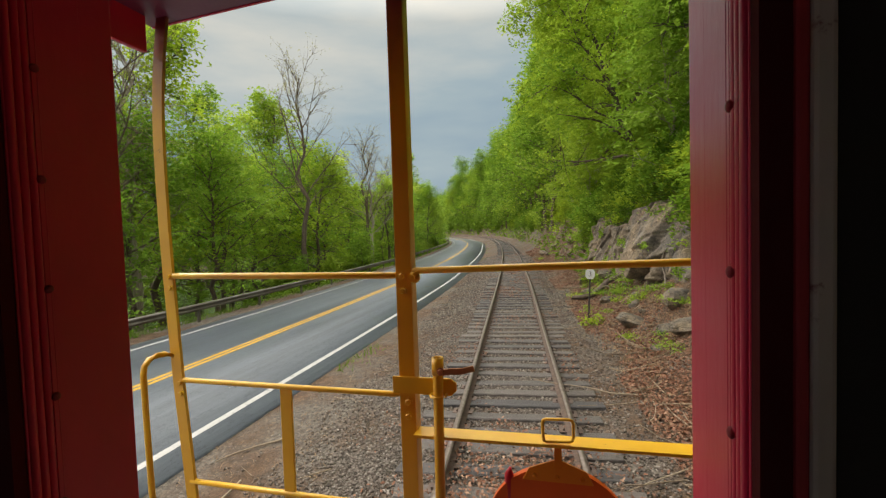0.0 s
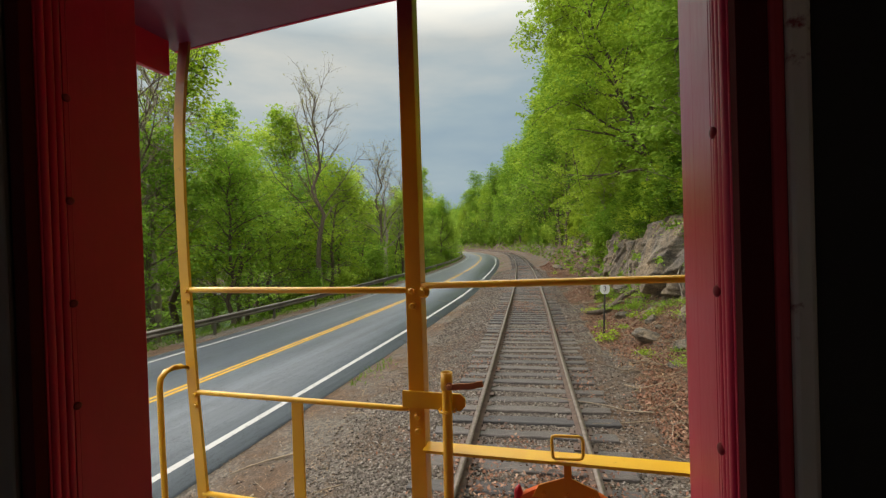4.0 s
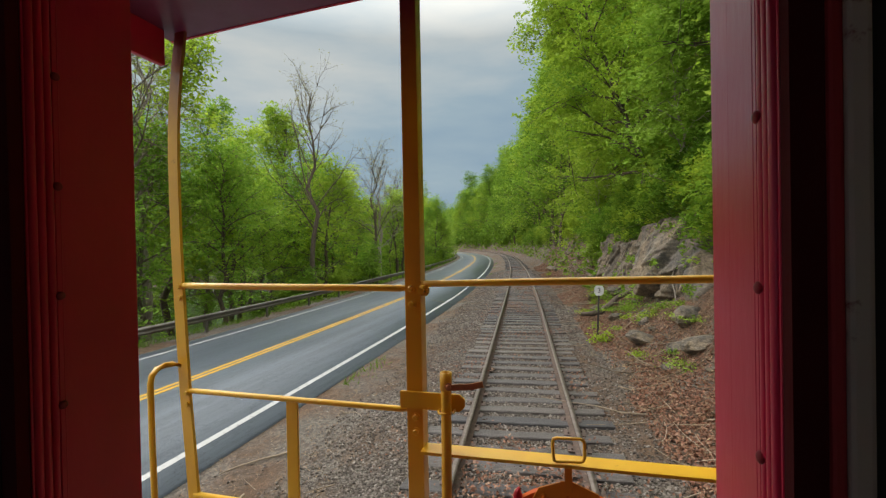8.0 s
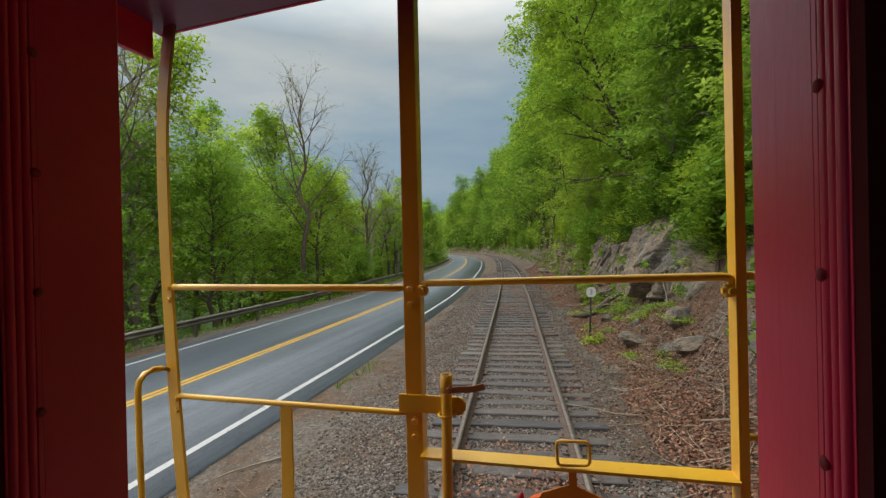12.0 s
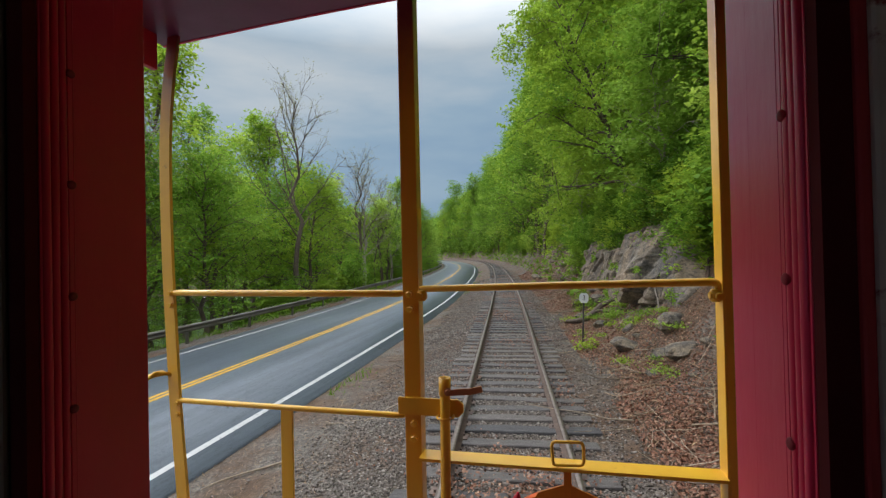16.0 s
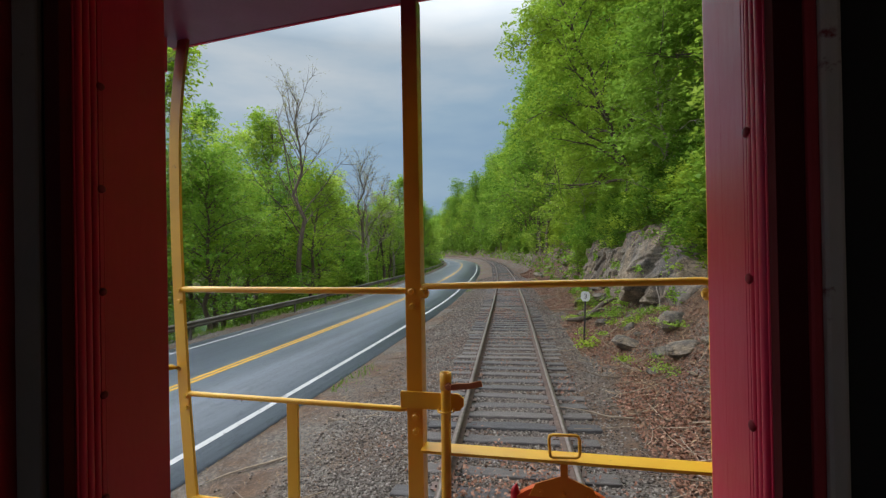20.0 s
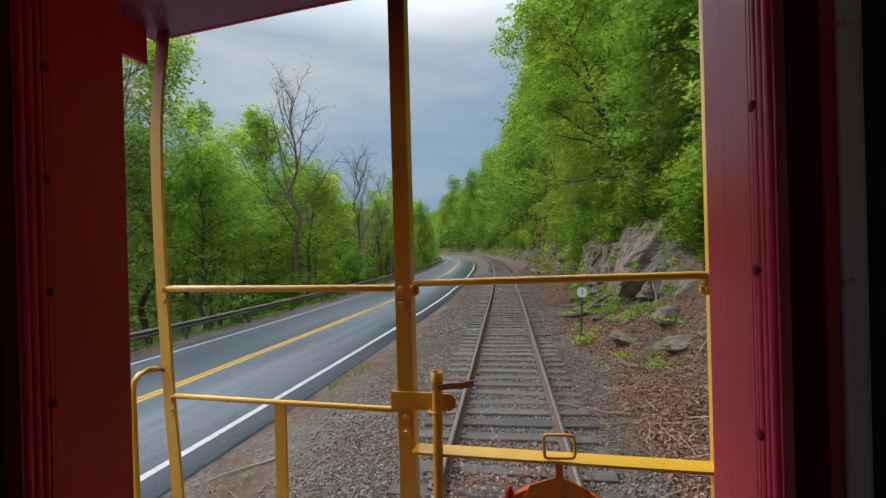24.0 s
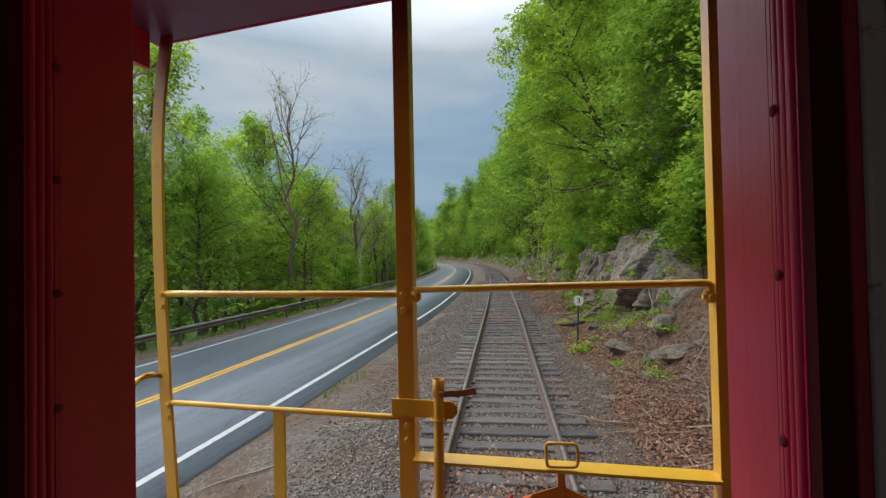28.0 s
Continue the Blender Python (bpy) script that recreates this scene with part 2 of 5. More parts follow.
def earth():
    """Ground: gravel grey by the track, litter brown on the banks, moss and grass patches."""
    m, n, l, b = node_mat("earth_gravel_and_litter")
    big = noise_node(n, l, 0.5, 6, 0.6)
    mid = noise_node(n, l, 5, 6, 0.65)
    fine = noise_node(n, l, 45, 4, 0.7)
    stone = n.new("ShaderNodeTexVoronoi")
    co = n.new("ShaderNodeTexCoord")
    l.new(co.outputs["Object"], stone.inputs["Vector"])
    stone.inputs["Scale"].default_value = 22
    soil = ramp_node(n, [(0.3, (0.042, 0.024, 0.015)), (0.5, (0.096, 0.055, 0.034)), (0.7, (0.155, 0.095, 0.059))])
    l.new(mid.outputs[0], soil.inputs[0])
    grey = ramp_node(n, [(0.0, (0.038, 0.032, 0.028)), (1.0, (0.185, 0.16, 0.142))])
    l.new(stone.outputs["Color"], grey.inputs[0])
    sel = ramp_node(n, [(0.42, (0, 0, 0)), (0.58, (1, 1, 1))])
    l.new(big.outputs[0], sel.inputs[0])
    c1 = mix_node(n, l, sel.outputs[0], soil.outputs[0], grey.outputs[0])
    f = ramp_node(n, [(0.34, (0.4, 0.4, 0.4)), (0.66, (1.65, 1.62, 1.58))])
    l.new(fine.outputs[0], f.inputs[0])
    l.new(mix_node(n, l, 1.0, c1, f.outputs[0], "MULTIPLY"), b.inputs["Base Color"])
    b.inputs["Roughness"].default_value = 0.9
    bump_node(n, l, b, fine.outputs[0], 0.8, 0.03)
    return m


M_EARTH = earth()


def island_mat(name, stops, rough=0.85, bump=0.0, scale=30):
    """Loose pieces: a tone of its own for every piece, mottled by fine noise."""
    m, n, l, b = node_mat(name)
    g = n.new("ShaderNodeNewGeometry")
    r = ramp_node(n, stops)
    l.new(g.outputs["Random Per Island"], r.inputs[0])
    t = noise_node(n, l, scale, 4, 0.6)
    f = ramp_node(n, [(0.3, (0.7, 0.7, 0.7)), (0.7, (1.25, 1.25, 1.25))])
    l.new(t.outputs[0], f.inputs[0])
    l.new(mix_node(n, l, 1.0, r.outputs[0], f.outputs[0], "MULTIPLY"), b.inputs["Base Color"])
    b.inputs["Roughness"].default_value = rough
    if bump:
        bump_node(n, l, b, t.outputs[0], bump, 0.01)
    return m


M_STONE = island_mat("ballast_stone", [(0, (0.045, 0.036, 0.031)), (0.45, (0.125, 0.099, 0.085)), (0.8, (0.195, 0.162, 0.143)), (1, (0.31, 0.275, 0.25))])
M_LITTER = island_mat("dead_leaves", [(0, (0.11, 0.045, 0.026)), (0.4, (0.22, 0.090, 0.050)), (0.8, (0.26, 0.122, 0.078)), (1, (0.38, 0.24, 0.165))], 0.7)
M_STRAW = island_mat("dry_straw", [(0, (0.10, 0.056, 0.032)), (0.6, (0.22, 0.13, 0.072)), (1, (0.38, 0.26, 0.16))], 0.85)
M_STICK = island_mat("dead_wood", [(0, (0.12, 0.085, 0.06)), (0.6, (0.24, 0.18, 0.13)), (1, (0.42, 0.34, 0.26))], 0.85)


def sleeper_wood():
    m, n, l, b = node_mat("weathered_sleeper_wood")
    grain = noise_node(n, l, 5, 8, 0.7, stretch=(1.2, 14, 14))
    oi = n.new("ShaderNodeObjectInfo")
    r = ramp_node(n, [(0.3, (0.040, 0.035, 0.035)), (0.55, (0.10, 0.091, 0.089)), (0.75, (0.18, 0.165, 0.158))])
    l.new(grain.outputs[0], r.inputs[0])
    t = ramp_node(n, [(0, (0.55, 0.56, 0.62)), (1, (1.3, 1.2, 1.12))])
    l.new(oi.outputs["Random"], t.inputs[0])
    l.new(mix_node(n, l, 1.0, r.outputs[0], t.outputs[0], "MULTIPLY"), b.inputs["Base Color"])
    b.inputs["Roughness"].default_value = 0.62
    bump_node(n, l, b, grain.outputs[0], 0.7, 0.012)
    return m


M_SLEEPER = sleeper_wood()


def rail_steel(name, worn):
    m, n, l, b = node_mat(name)
    t = noise_node(n, l, 12, 6, 0.65)
    r = ramp_node(n, [(0.3, (0.075, 0.05, 0.042)), (0.7, (0.16, 0.11, 0.092))] if not worn else [(0.3, (0.17, 0.13, 0.115)), (0.7, (0.33, 0.275, 0.25))])
    l.new(t.outputs[0], r.inputs[0])
    l.new(r.outputs[0], b.inputs["Base Color"])
    b.inputs["Metallic"].default_value = 0.75 if worn else 0.15
    b.inputs["Roughness"].default_value = 0.42 if worn else 0.7
    return m


M_RAIL = rail_steel("rusty_rail_steel", False)
M_RAILHEAD = rail_steel("worn_rail_head", True)


def rock_mat():
    m, n, l, b = node_mat("layered_grey_brown_rock")
    big = noise_node(n, l, 0.7, 6, 0.6)
    mid = noise_node(n, l, 3.2, 8, 0.68, stretch=(1, 1, 2.2))
    vor = n.new("ShaderNodeTexVoronoi")
    vor.feature = "DISTANCE_TO_EDGE"
    vor.inputs["Scale"].default_value = 2.1
    co = n.new("ShaderNodeTexCoord")
    warp = n.new("ShaderNodeVectorMath")
    warp.operation = "MULTIPLY_ADD"
    l.new(mid.outputs["Color"], warp.inputs[0])
    warp.inputs[1].default_value = (0.5, 0.5, 0.5)
    l.new(co.outputs["Object"], warp.inputs[2])
    l.new(warp.outputs[0], vor.inputs["Vector"])
    r = ramp_node(n, [(0.28, (0.085, 0.08, 0.074)), (0.46, (0.17, 0.157, 0.143)), (0.6, (0.235, 0.214, 0.192)), (0.78, (0.34, 0.32, 0.30))])
    l.new(mid.outputs[0], r.inputs[0])
    tint = ramp_node(n, [(0.34, (0.84, 0.85, 0.87)), (0.54, (1.0, 0.85, 0.69))])
    l.new(big.outputs[0], tint.inputs[0])
    c0 = mix_node(n, l, 1.0, r.outputs[0], tint.outputs[0], "MULTIPLY")
    # chips and grains, and dark wet streaks running down the face
    chip = noise_node(n, l, 16, 5, 0.75)
    cf = ramp_node(n, [(0.32, (0.5, 0.5, 0.52)), (0.52, (1, 1, 1)), (0.72, (1.7, 1.66, 1.6))])
    l.new(chip.outputs[0], cf.inputs[0])
    c2 = mix_node(n, l, 1.0, c0, cf.outputs[0], "MULTIPLY")
    wet = noise_node(n, l, 1.1, 5, 0.6, stretch=(1, 1.6, 0.3))
    wf = ramp_node(n, [(0.44, (1.06, 1.04, 1.0)), (0.58, (0.55, 0.58, 0.64))])
    l.new(wet.outputs[0], wf.inputs[0])
    c1 = mix_node(n, l, 1.0, c2, wf.outputs[0], "MULTIPLY")
    crack = ramp_node(n, [(0.0, (0.2, 0.19, 0.18)), (0.035, (1, 1, 1))])
    l.new(vor.outputs["Distance"], crack.inputs[0])
    l.new(mix_node(n, l, 0.8, c1, crack.outputs[0], "MULTIPLY"), b.inputs["Base Color"])
    b.inputs["Roughness"].default_value = 0.8
    hsum = n.new("ShaderNodeMath")
    hsum.operation = "MULTIPLY_ADD"
    l.new(chip.outputs[0], hsum.inputs[0])
    hsum.inputs[1].default_value = 0.35
    l.new(mid.outputs[0], hsum.inputs[2])
    bump_node(n, l, b, hsum.outputs[0], 0.8, 0.04)
    return m


M_ROCK = rock_mat()


def bark(name, stops):
    m, n, l, b = node_mat(name)
    t = noise_node(n, l, 6, 7, 0.7, stretch=(3, 3, 0.6))
    r = ramp_node(n, stops)
    l.new(t.outputs[0], r.inputs[0])
    l.new(r.outputs[0], b.inputs["Base Color"])
    b.inputs["Roughness"].default_value = 0.9
    bump_node(n, l, b, t.outputs[0], 0.8, 0.03)
    return m


M_BARK = bark("brown_bark", [(0.3, (0.05, 0.036, 0.027)), (0.7, (0.17, 0.13, 0.1))])
M_BARK_PALE = bark("pale_grey_bark", [(0.3, (0.16, 0.13, 0.11)), (0.7, (0.42, 0.37, 0.32))])


def leaf_mat(name, stops, trans=0.52):
    m, n, l, b = node_mat(name)
    g = n.new("ShaderNodeNewGeometry")
    oi = n.new("ShaderNodeObjectInfo")
    r = ramp_node(n, stops)
    big = noise_node(n, l, 0.45, 3, 0.5)
    add = n.new("ShaderNodeMath")
    add.operation = "MULTIPLY_ADD"
    l.new(g.outputs["Random Per Island"], add.inputs[0])
    add.inputs[1].default_value = 0.34
    off = n.new("ShaderNodeMath")
    off.operation = "MULTIPLY_ADD"
    l.new(big.outputs[0], off.inputs[0])
    off.inputs[1].default_value, off.inputs[2].default_value = 1.2, -0.20
    l.new(off.outputs[0], add.inputs[2])
    l.new(add.outputs[0], r.inputs[0])
    t = ramp_node(n, [(0, (0.72, 0.82, 0.8)), (0.5, (1, 1, 1)), (1, (1.3, 1.14, 0.9))])
    l.new(oi.outputs["Random"], t.inputs[0])
    col = mix_node(n, l, 1.0, r.outputs[0], t.outputs[0], "MULTIPLY")
    l.new(col, b.inputs["Base Color"])
    b.inputs["Roughness"].default_value = 0.62
    b.inputs["Specular IOR Level"].default_value = 0.14
    tr = n.new("ShaderNodeBsdfTranslucent")
    l.new(col, tr.inputs[0])
    mx = n.new("ShaderNodeMixShader")
    mx.inputs[0].default_value = trans
    l.new(b.outputs[0], mx.inputs[1])
    l.new(tr.outputs[0], mx.inputs[2])
    l.new(mx.outputs[0], n["Material Output"].inputs[0])
    return m


M_LEAF = leaf_mat("spring_green_leaves", [(0.0, (0.075, 0.15, 0.02)), (0.4, (0.165, 0.305, 0.034)), (0.75, (0.27, 0.425, 0.055)), (1.0, (0.38, 0.53, 0.10))])
M_LEAF_YOUNG = leaf_mat("yellow_green_young_leaves", [(0.0, (0.15, 0.27, 0.030)), (0.5, (0.26, 0.41, 0.050)), (1.0, (0.40, 0.55, 0.11))])
M_LEAF_DEEP = leaf_mat("deep_green_leaves", [(0.0, (0.05, 0.11, 0.015)), (0.5, (0.10, 0.21, 0.022)), (1.0, (0.19, 0.32, 0.04))])
M_LEAF_FAR = leaf_mat("distant_woodland_green", [(0.0, (0.07, 0.14, 0.018)), (0.5, (0.14, 0.26, 0.03)), (1.0, (0.25, 0.39, 0.05))], 0.35)
M_LEAF_DRY = leaf_mat("sparse_olive_buds", [(0.0, (0.12, 0.13, 0.03)), (0.5, (0.22, 0.24, 0.06)), (1.0, (0.32, 0.3, 0.09))])


def water_mat():
    m, n, l, b = node_mat("murky_green_river_water")
    t = noise_node(n, l, 2.5, 4, 0.5)
    b.inputs["Base Color"].default_value = (0.035, 0.06, 0.025, 1)
    b.inputs["Roughness"].default_value = 0.12
    bump_node(n, l, b, t.outputs[0], 0.15, 0.05)
    return m


M_WATER = water_mat()


# ---- building helpers ----
def part(name, data, material, parent=None, label=""):
    """Links a bmesh or a mesh as one object under a thing or a part."""
    if isinstance(data, bmesh.types.BMesh):
        me = bpy.data.meshes.new(name)
        data.to_mesh(me)
        data.free()
    else:
        me = data
    if not me.materials:
        me.materials.append(material)
    ob = new(name, me)
    ob.parent = parent
    if label:
        tagged(ob, label)
    return ob


def thing(name, at, label, category, group="", kind=""):
    ob = new(name)
    ob.location = at
    ob.empty_display_size = 0.2
    return tagged(ob, label, category, group, kind)


def box(x0, x1, y0, y1, z0, z1, bevel=0.0, bm=None):
    bm2 = bmesh.new()
    bmesh.ops.create_cube(bm2, size=1)
    for v in bm2.verts:
        v.co = Vector((x0 + (v.co.x + 0.5) * (x1 - x0), y0 + (v.co.y + 0.5) * (y1 - y0), z0 + (v.co.z + 0.5) * (z1 - z0)))
    if bevel:
        bmesh.ops.bevel(bm2, geom=bm2.edges[:], offset=bevel, segments=2, affect="EDGES", profile=0.5)
    if bm is None:
        return bm2
    me = bpy.data.meshes.new("tmp")
    bm2.to_mesh(me)
    bm2.free()
    bm.from_mesh(me)
    bpy.data.meshes.remove(me)
    return bm


def rings(path, radii, seg=10, cap=True, bm=None, flat=None):
    """A tube along a path. flat: (width, thickness) of a bar section, its width across x."""
    bm = bm or bmesh.new()
    pts = [Vector(p) for p in path]
    loops = []
    for i, p in enumerate(pts):
        d = (pts[min(i + 1, len(pts) - 1)] - pts[max(i - 1, 0)]).normalized()
        ref = Vector((0, 1, 0)) if abs(d.y) < 0.9 else Vector((1, 0, 0))
        a = d.cross(ref).normalized()
        b = a.cross(d).normalized()
        r = radii[i] if hasattr(radii, "__len__") else radii
        if flat:
            w, t = flat[0] / 2, flat[1] / 2
            sec = [(-w, -t), (w, -t), (w, t), (-w, t)]
        else:
            sec = [(r * math.cos(2 * math.pi * k / seg), r * math.sin(2 * math.pi * k / seg)) for k in range(seg)]
        loops.append([bm.verts.new(p + a * u + b * v) for u, v in sec])
    n = len(loops[0])
    for l0, l1 in zip(loops, loops[1:]):
        for k in range(n):
            f = bm.faces.new((l0[k], l0[(k + 1) % n], l1[(k + 1) % n], l1[k]))
            f.smooth = not flat
    if cap:
        bm.faces.new(loops[0][::-1])
        bm.faces.new(loops[-1])
    bmesh.ops.recalc_face_normals(bm, faces=bm.faces[:])
    return bm


def bolt_head(at, axis="y", r=0.011, h=0.012, flip=-1):
    """A hexagonal head on a round washer."""
    bm = bmesh.new()
    c = Vector(at)
    ax = {"x": Vector((1, 0, 0)), "y": Vector((0, 1, 0))}[axis] * flip
    rings([c, c + ax * 0.004], r * 1.35, 12, bm=bm)
    rings([c + ax * 0.003, c + ax * (h * 0.8), c + ax * h], [r, r, r * 0.8], 6, bm=bm)
    for f in bm.faces:
        f.smooth = False
    return bm


def mesh_np(name, verts, faces):
    """A mesh from arrays: faces all with the same number of corners."""
    me = bpy.data.meshes.new(name)
    verts, faces = np.asarray(verts, float), np.asarray(faces, int)
    me.vertices.add(len(verts))
    me.vertices.foreach_set("co", verts.ravel())
    k = faces.shape[1]
    me.loops.add(faces.size)
    me.loops.foreach_set("vertex_index", faces.ravel())
    me.polygons.add(len(faces))
    me.polygons.foreach_set("loop_start", np.arange(0, faces.size, k))
    me.update(calc_edges=True)
    return me


def glide(xs, vs):
    """A smooth curve through given places."""
    xs, vs = np.array(xs, float), np.array(vs, float)
    sl = np.gradient(vs, xs)

    def f(q):
        q = np.clip(np.asarray(q, float), xs[0], xs[-1])
        i = np.clip(np.searchsorted(xs, q) - 1, 0, len(xs) - 2)
        h = xs[i + 1] - xs[i]
        u = (q - xs[i]) / h
        return ((1 + 2 * u) * (1 - u) ** 2 * vs[i] + u * (1 - u) ** 2 * h * sl[i]
                + u * u * (3 - 2 * u) * vs[i + 1] + u * u * (u - 1) * h * sl[i + 1])
    return f


track_x = glide([-60, -10, 0, 5, 10, 18, 27, 36, 55, 80, 110, 140, 172, 205, 240, 300, 420],
                [4.6, 0.74, -0.05, -0.43, -0.83, -1.47, -2.27, -3.12, -5.2, -8.4, -13.2, -19.6, -29, -42, -59, -95, -190])
road_x = glide([-60, 0, 20, 27, 33, 47, 70, 107, 140, 172, 205, 240, 300, 420],
               [-7.5, -8.42, -8.86, -9.18, -9.66, -10.95, -13.8, -20.2, -28.5, -39.0, -53, -71, -110, -215])
ROAD_Z = -0.55


def fbm(x, y, scale, seed=0.0, octaves=4):
    """Smooth rolling noise on arrays, about -1 to 1."""
    out, amp = np.zeros(np.broadcast(x, y).shape), 1.0
    for k in range(octaves):
        a, b = x * scale * 2 ** k + seed * 7.1 + k * 3.7, y * scale * 2 ** k - seed * 4.3 + k * 9.1
        out += amp * (np.sin(a + 1.7 * np.sin(b * 0.83 + k)) * np.sin(b * 1.13 + 1.3 * np.sin(a * 0.71 + 2 * k)))
        amp *= 0.5
    return out / 1.6


def ground_z(x, y):
    """Height of the ground: track bed, road shelf, river bank, rocky hillside."""
    x, y = np.asarray(x, float), np.asarray(y, float)
    s = x - track_x(y)
    r = x - road_x(y)
    bank = np.interp(s, [-8, -5.3, -4.2, -3.2, -2.0, -1.6, 1.55, 2.0, 2.6, 3.2, 4.5, 6, 36, 60, 100, 600],
                     [-0.6, -0.6, -0.56, -0.5, -0.32, -0.215, -0.21, -0.225, -0.05, 0.35, 1.9, 3.6, 43, 58, 66, 80])
    cut = np.interp(s, [-8, -5.3, -4.2, -3.2, -2.0, -1.6, 1.55, 2.0, 2.6, 3.3, 4.1, 4.6, 5.4, 7, 36, 60, 100, 600],
                    [-0.6, -0.6, -0.56, -0.5, -0.32, -0.215, -0.21, -0.215, 0.02, 0.42, 0.85, 1.3, 4.0, 6.2, 44, 58, 66, 80])
    w = np.clip((27 - y) / 4, 0, 1) * np.clip((y - 9.5) / 4, 0, 1)
    z = bank * (1 - w) + cut * w
    # the ridge drops towards the bend
    z = np.where(z > 3, 3 + (z - 3) * np.interp(y, [150, 240, 420], [1, 0.42, 0.3]), z)
    z = z + np.clip((np.abs(s) - 2.0) / 3, 0, 1) * (s > 0) * fbm(x, y, 0.9, 1) * 0.22
    left = np.interp(-r, [3.3, 3.9, 5.4, 7.7, 10.5, 46, 60, 90, 200, 600], [-0.6, -0.6, -0.66, -2.0, -3.6, -3.8, -1.5, 2, 30, 60])
    z = np.where(r < -3.3, left + np.clip((-r - 5) / 4, 0, 1) * fbm(x, y, 0.4, 2) * 0.35, z)
    flat = np.clip((np.abs(r) - 3.5) / 0.6, 0, 1)
    return np.where(np.abs(r) < 4.1, np.minimum(z, (ROAD_Z - 0.06) * (1 - flat) + z * flat), z)


# ---- ground, river, road, track ----
cols = np.concatenate([np.linspace(-500, -70, 20), np.linspace(-65, -16, 50), np.linspace(-15.6, 10, 129), np.linspace(10.5, 60, 70), np.linspace(65, 500, 20)])
rws = np.concatenate([np.linspace(-60, 0, 41), np.linspace(0.3, 40, 190), np.linspace(40.6, 120, 120), np.linspace(123, 420, 80)])
sgrid, ygrid = np.meshgrid(cols, rws)
xgrid = sgrid + track_x(ygrid)
zgrid = ground_z(xgrid, ygrid)
gv = np.stack([xgrid, ygrid, zgrid], -1).reshape(-1, 3)
ii, jj = np.meshgrid(np.arange(len(rws) - 1), np.arange(len(cols) - 1), indexing="ij")
k0 = (ii * len(cols) + jj).ravel()
gf = np.stack([k0, k0 + 1, k0 + 1 + len(cols), k0 + len(cols)], 1)
ground_mesh = mesh_np("ground", gv, gf)
ground_mesh.polygons.foreach_set("use_smooth", np.ones(len(gf), bool))
ground = part("ground", ground_mesh, M_EARTH)
tagged(ground, "gravel, bare soil and leaf litter beside the railway", "ground", kind="structure")


def strip(name, o0, o1, z, y0, y1, step, centre, material, label, thick=0.0):
    """A ribbon that follows the road between two offsets from its middle line."""
    ys = np.arange(y0, y1 + step, step)
    cx = centre(ys)
    t = np.gradient(cx, ys)
    ln = np.sqrt(1 + t * t)
    nx, ny = 1 / ln, -t / ln
    vs = []
    for o in (o0, o1):
        vs.append(np.stack([cx + nx * o, ys + ny * o, np.full_like(ys, z)], 1))
    n = len(ys)
    faces = [(i, n + i, n + i + 1, i + 1) for i in range(n - 1)]
    verts = np.concatenate(vs)
    if thick:
        low = verts - np.array([0, 0, thick])
        verts = np.concatenate([verts, low])
        faces += [(n + i, 3 * n + i, 3 * n + i + 1, n + i + 1) for i in range(n - 1)]
        faces += [(i, i + 1, 2 * n + i + 1, 2 * n + i) for i in range(n - 1)]
    ob = part(name, mesh_np(name, verts, faces), material)
    return tagged(ob, label, name.replace("_", " "), kind="structure")


strip("road", -3.55, 3.58, ROAD_Z, -60, 400, 1.0, road_x, M_ASPHALT, "damp blue-grey two-lane asphalt road", 0.12)
strip("white_edge_line", 2.93, 3.07, ROAD_Z + 0.006, -60, 400, 1.0, road_x, M_WHITE_LINE, "solid white painted edge line of the road")
strip("white_edge_line", -3.05, -2.93, ROAD_Z + 0.006, -60, 400, 1.0, road_x, M_WHITE_LINE, "solid white painted edge line beside the guardrail")
strip("yellow_centre_line", 0.035, 0.15, ROAD_Z + 0.006, -60, 400, 1.0, road_x, M_YELLOW_LINE, "solid yellow centre line on the asphalt")
strip("yellow_centre_line", -0.15, -0.035, ROAD_Z + 0.006, -60, 400, 1.0, road_x, M_YELLOW_LINE, "solid yellow centre line on the asphalt")
strip("river_water", -48, -9.6, -3.3, -60, 400, 4.0, road_x, M_WATER, "still murky green river below the road")


def along(centre, y, o):
    t = float(centre(y + 0.05) - centre(y - 0.05)) / 0.1
    ln = math.sqrt(1 + t * t)
    return float(centre(y)) + o / ln, y - t * o / ln, math.atan2(-t, 1)


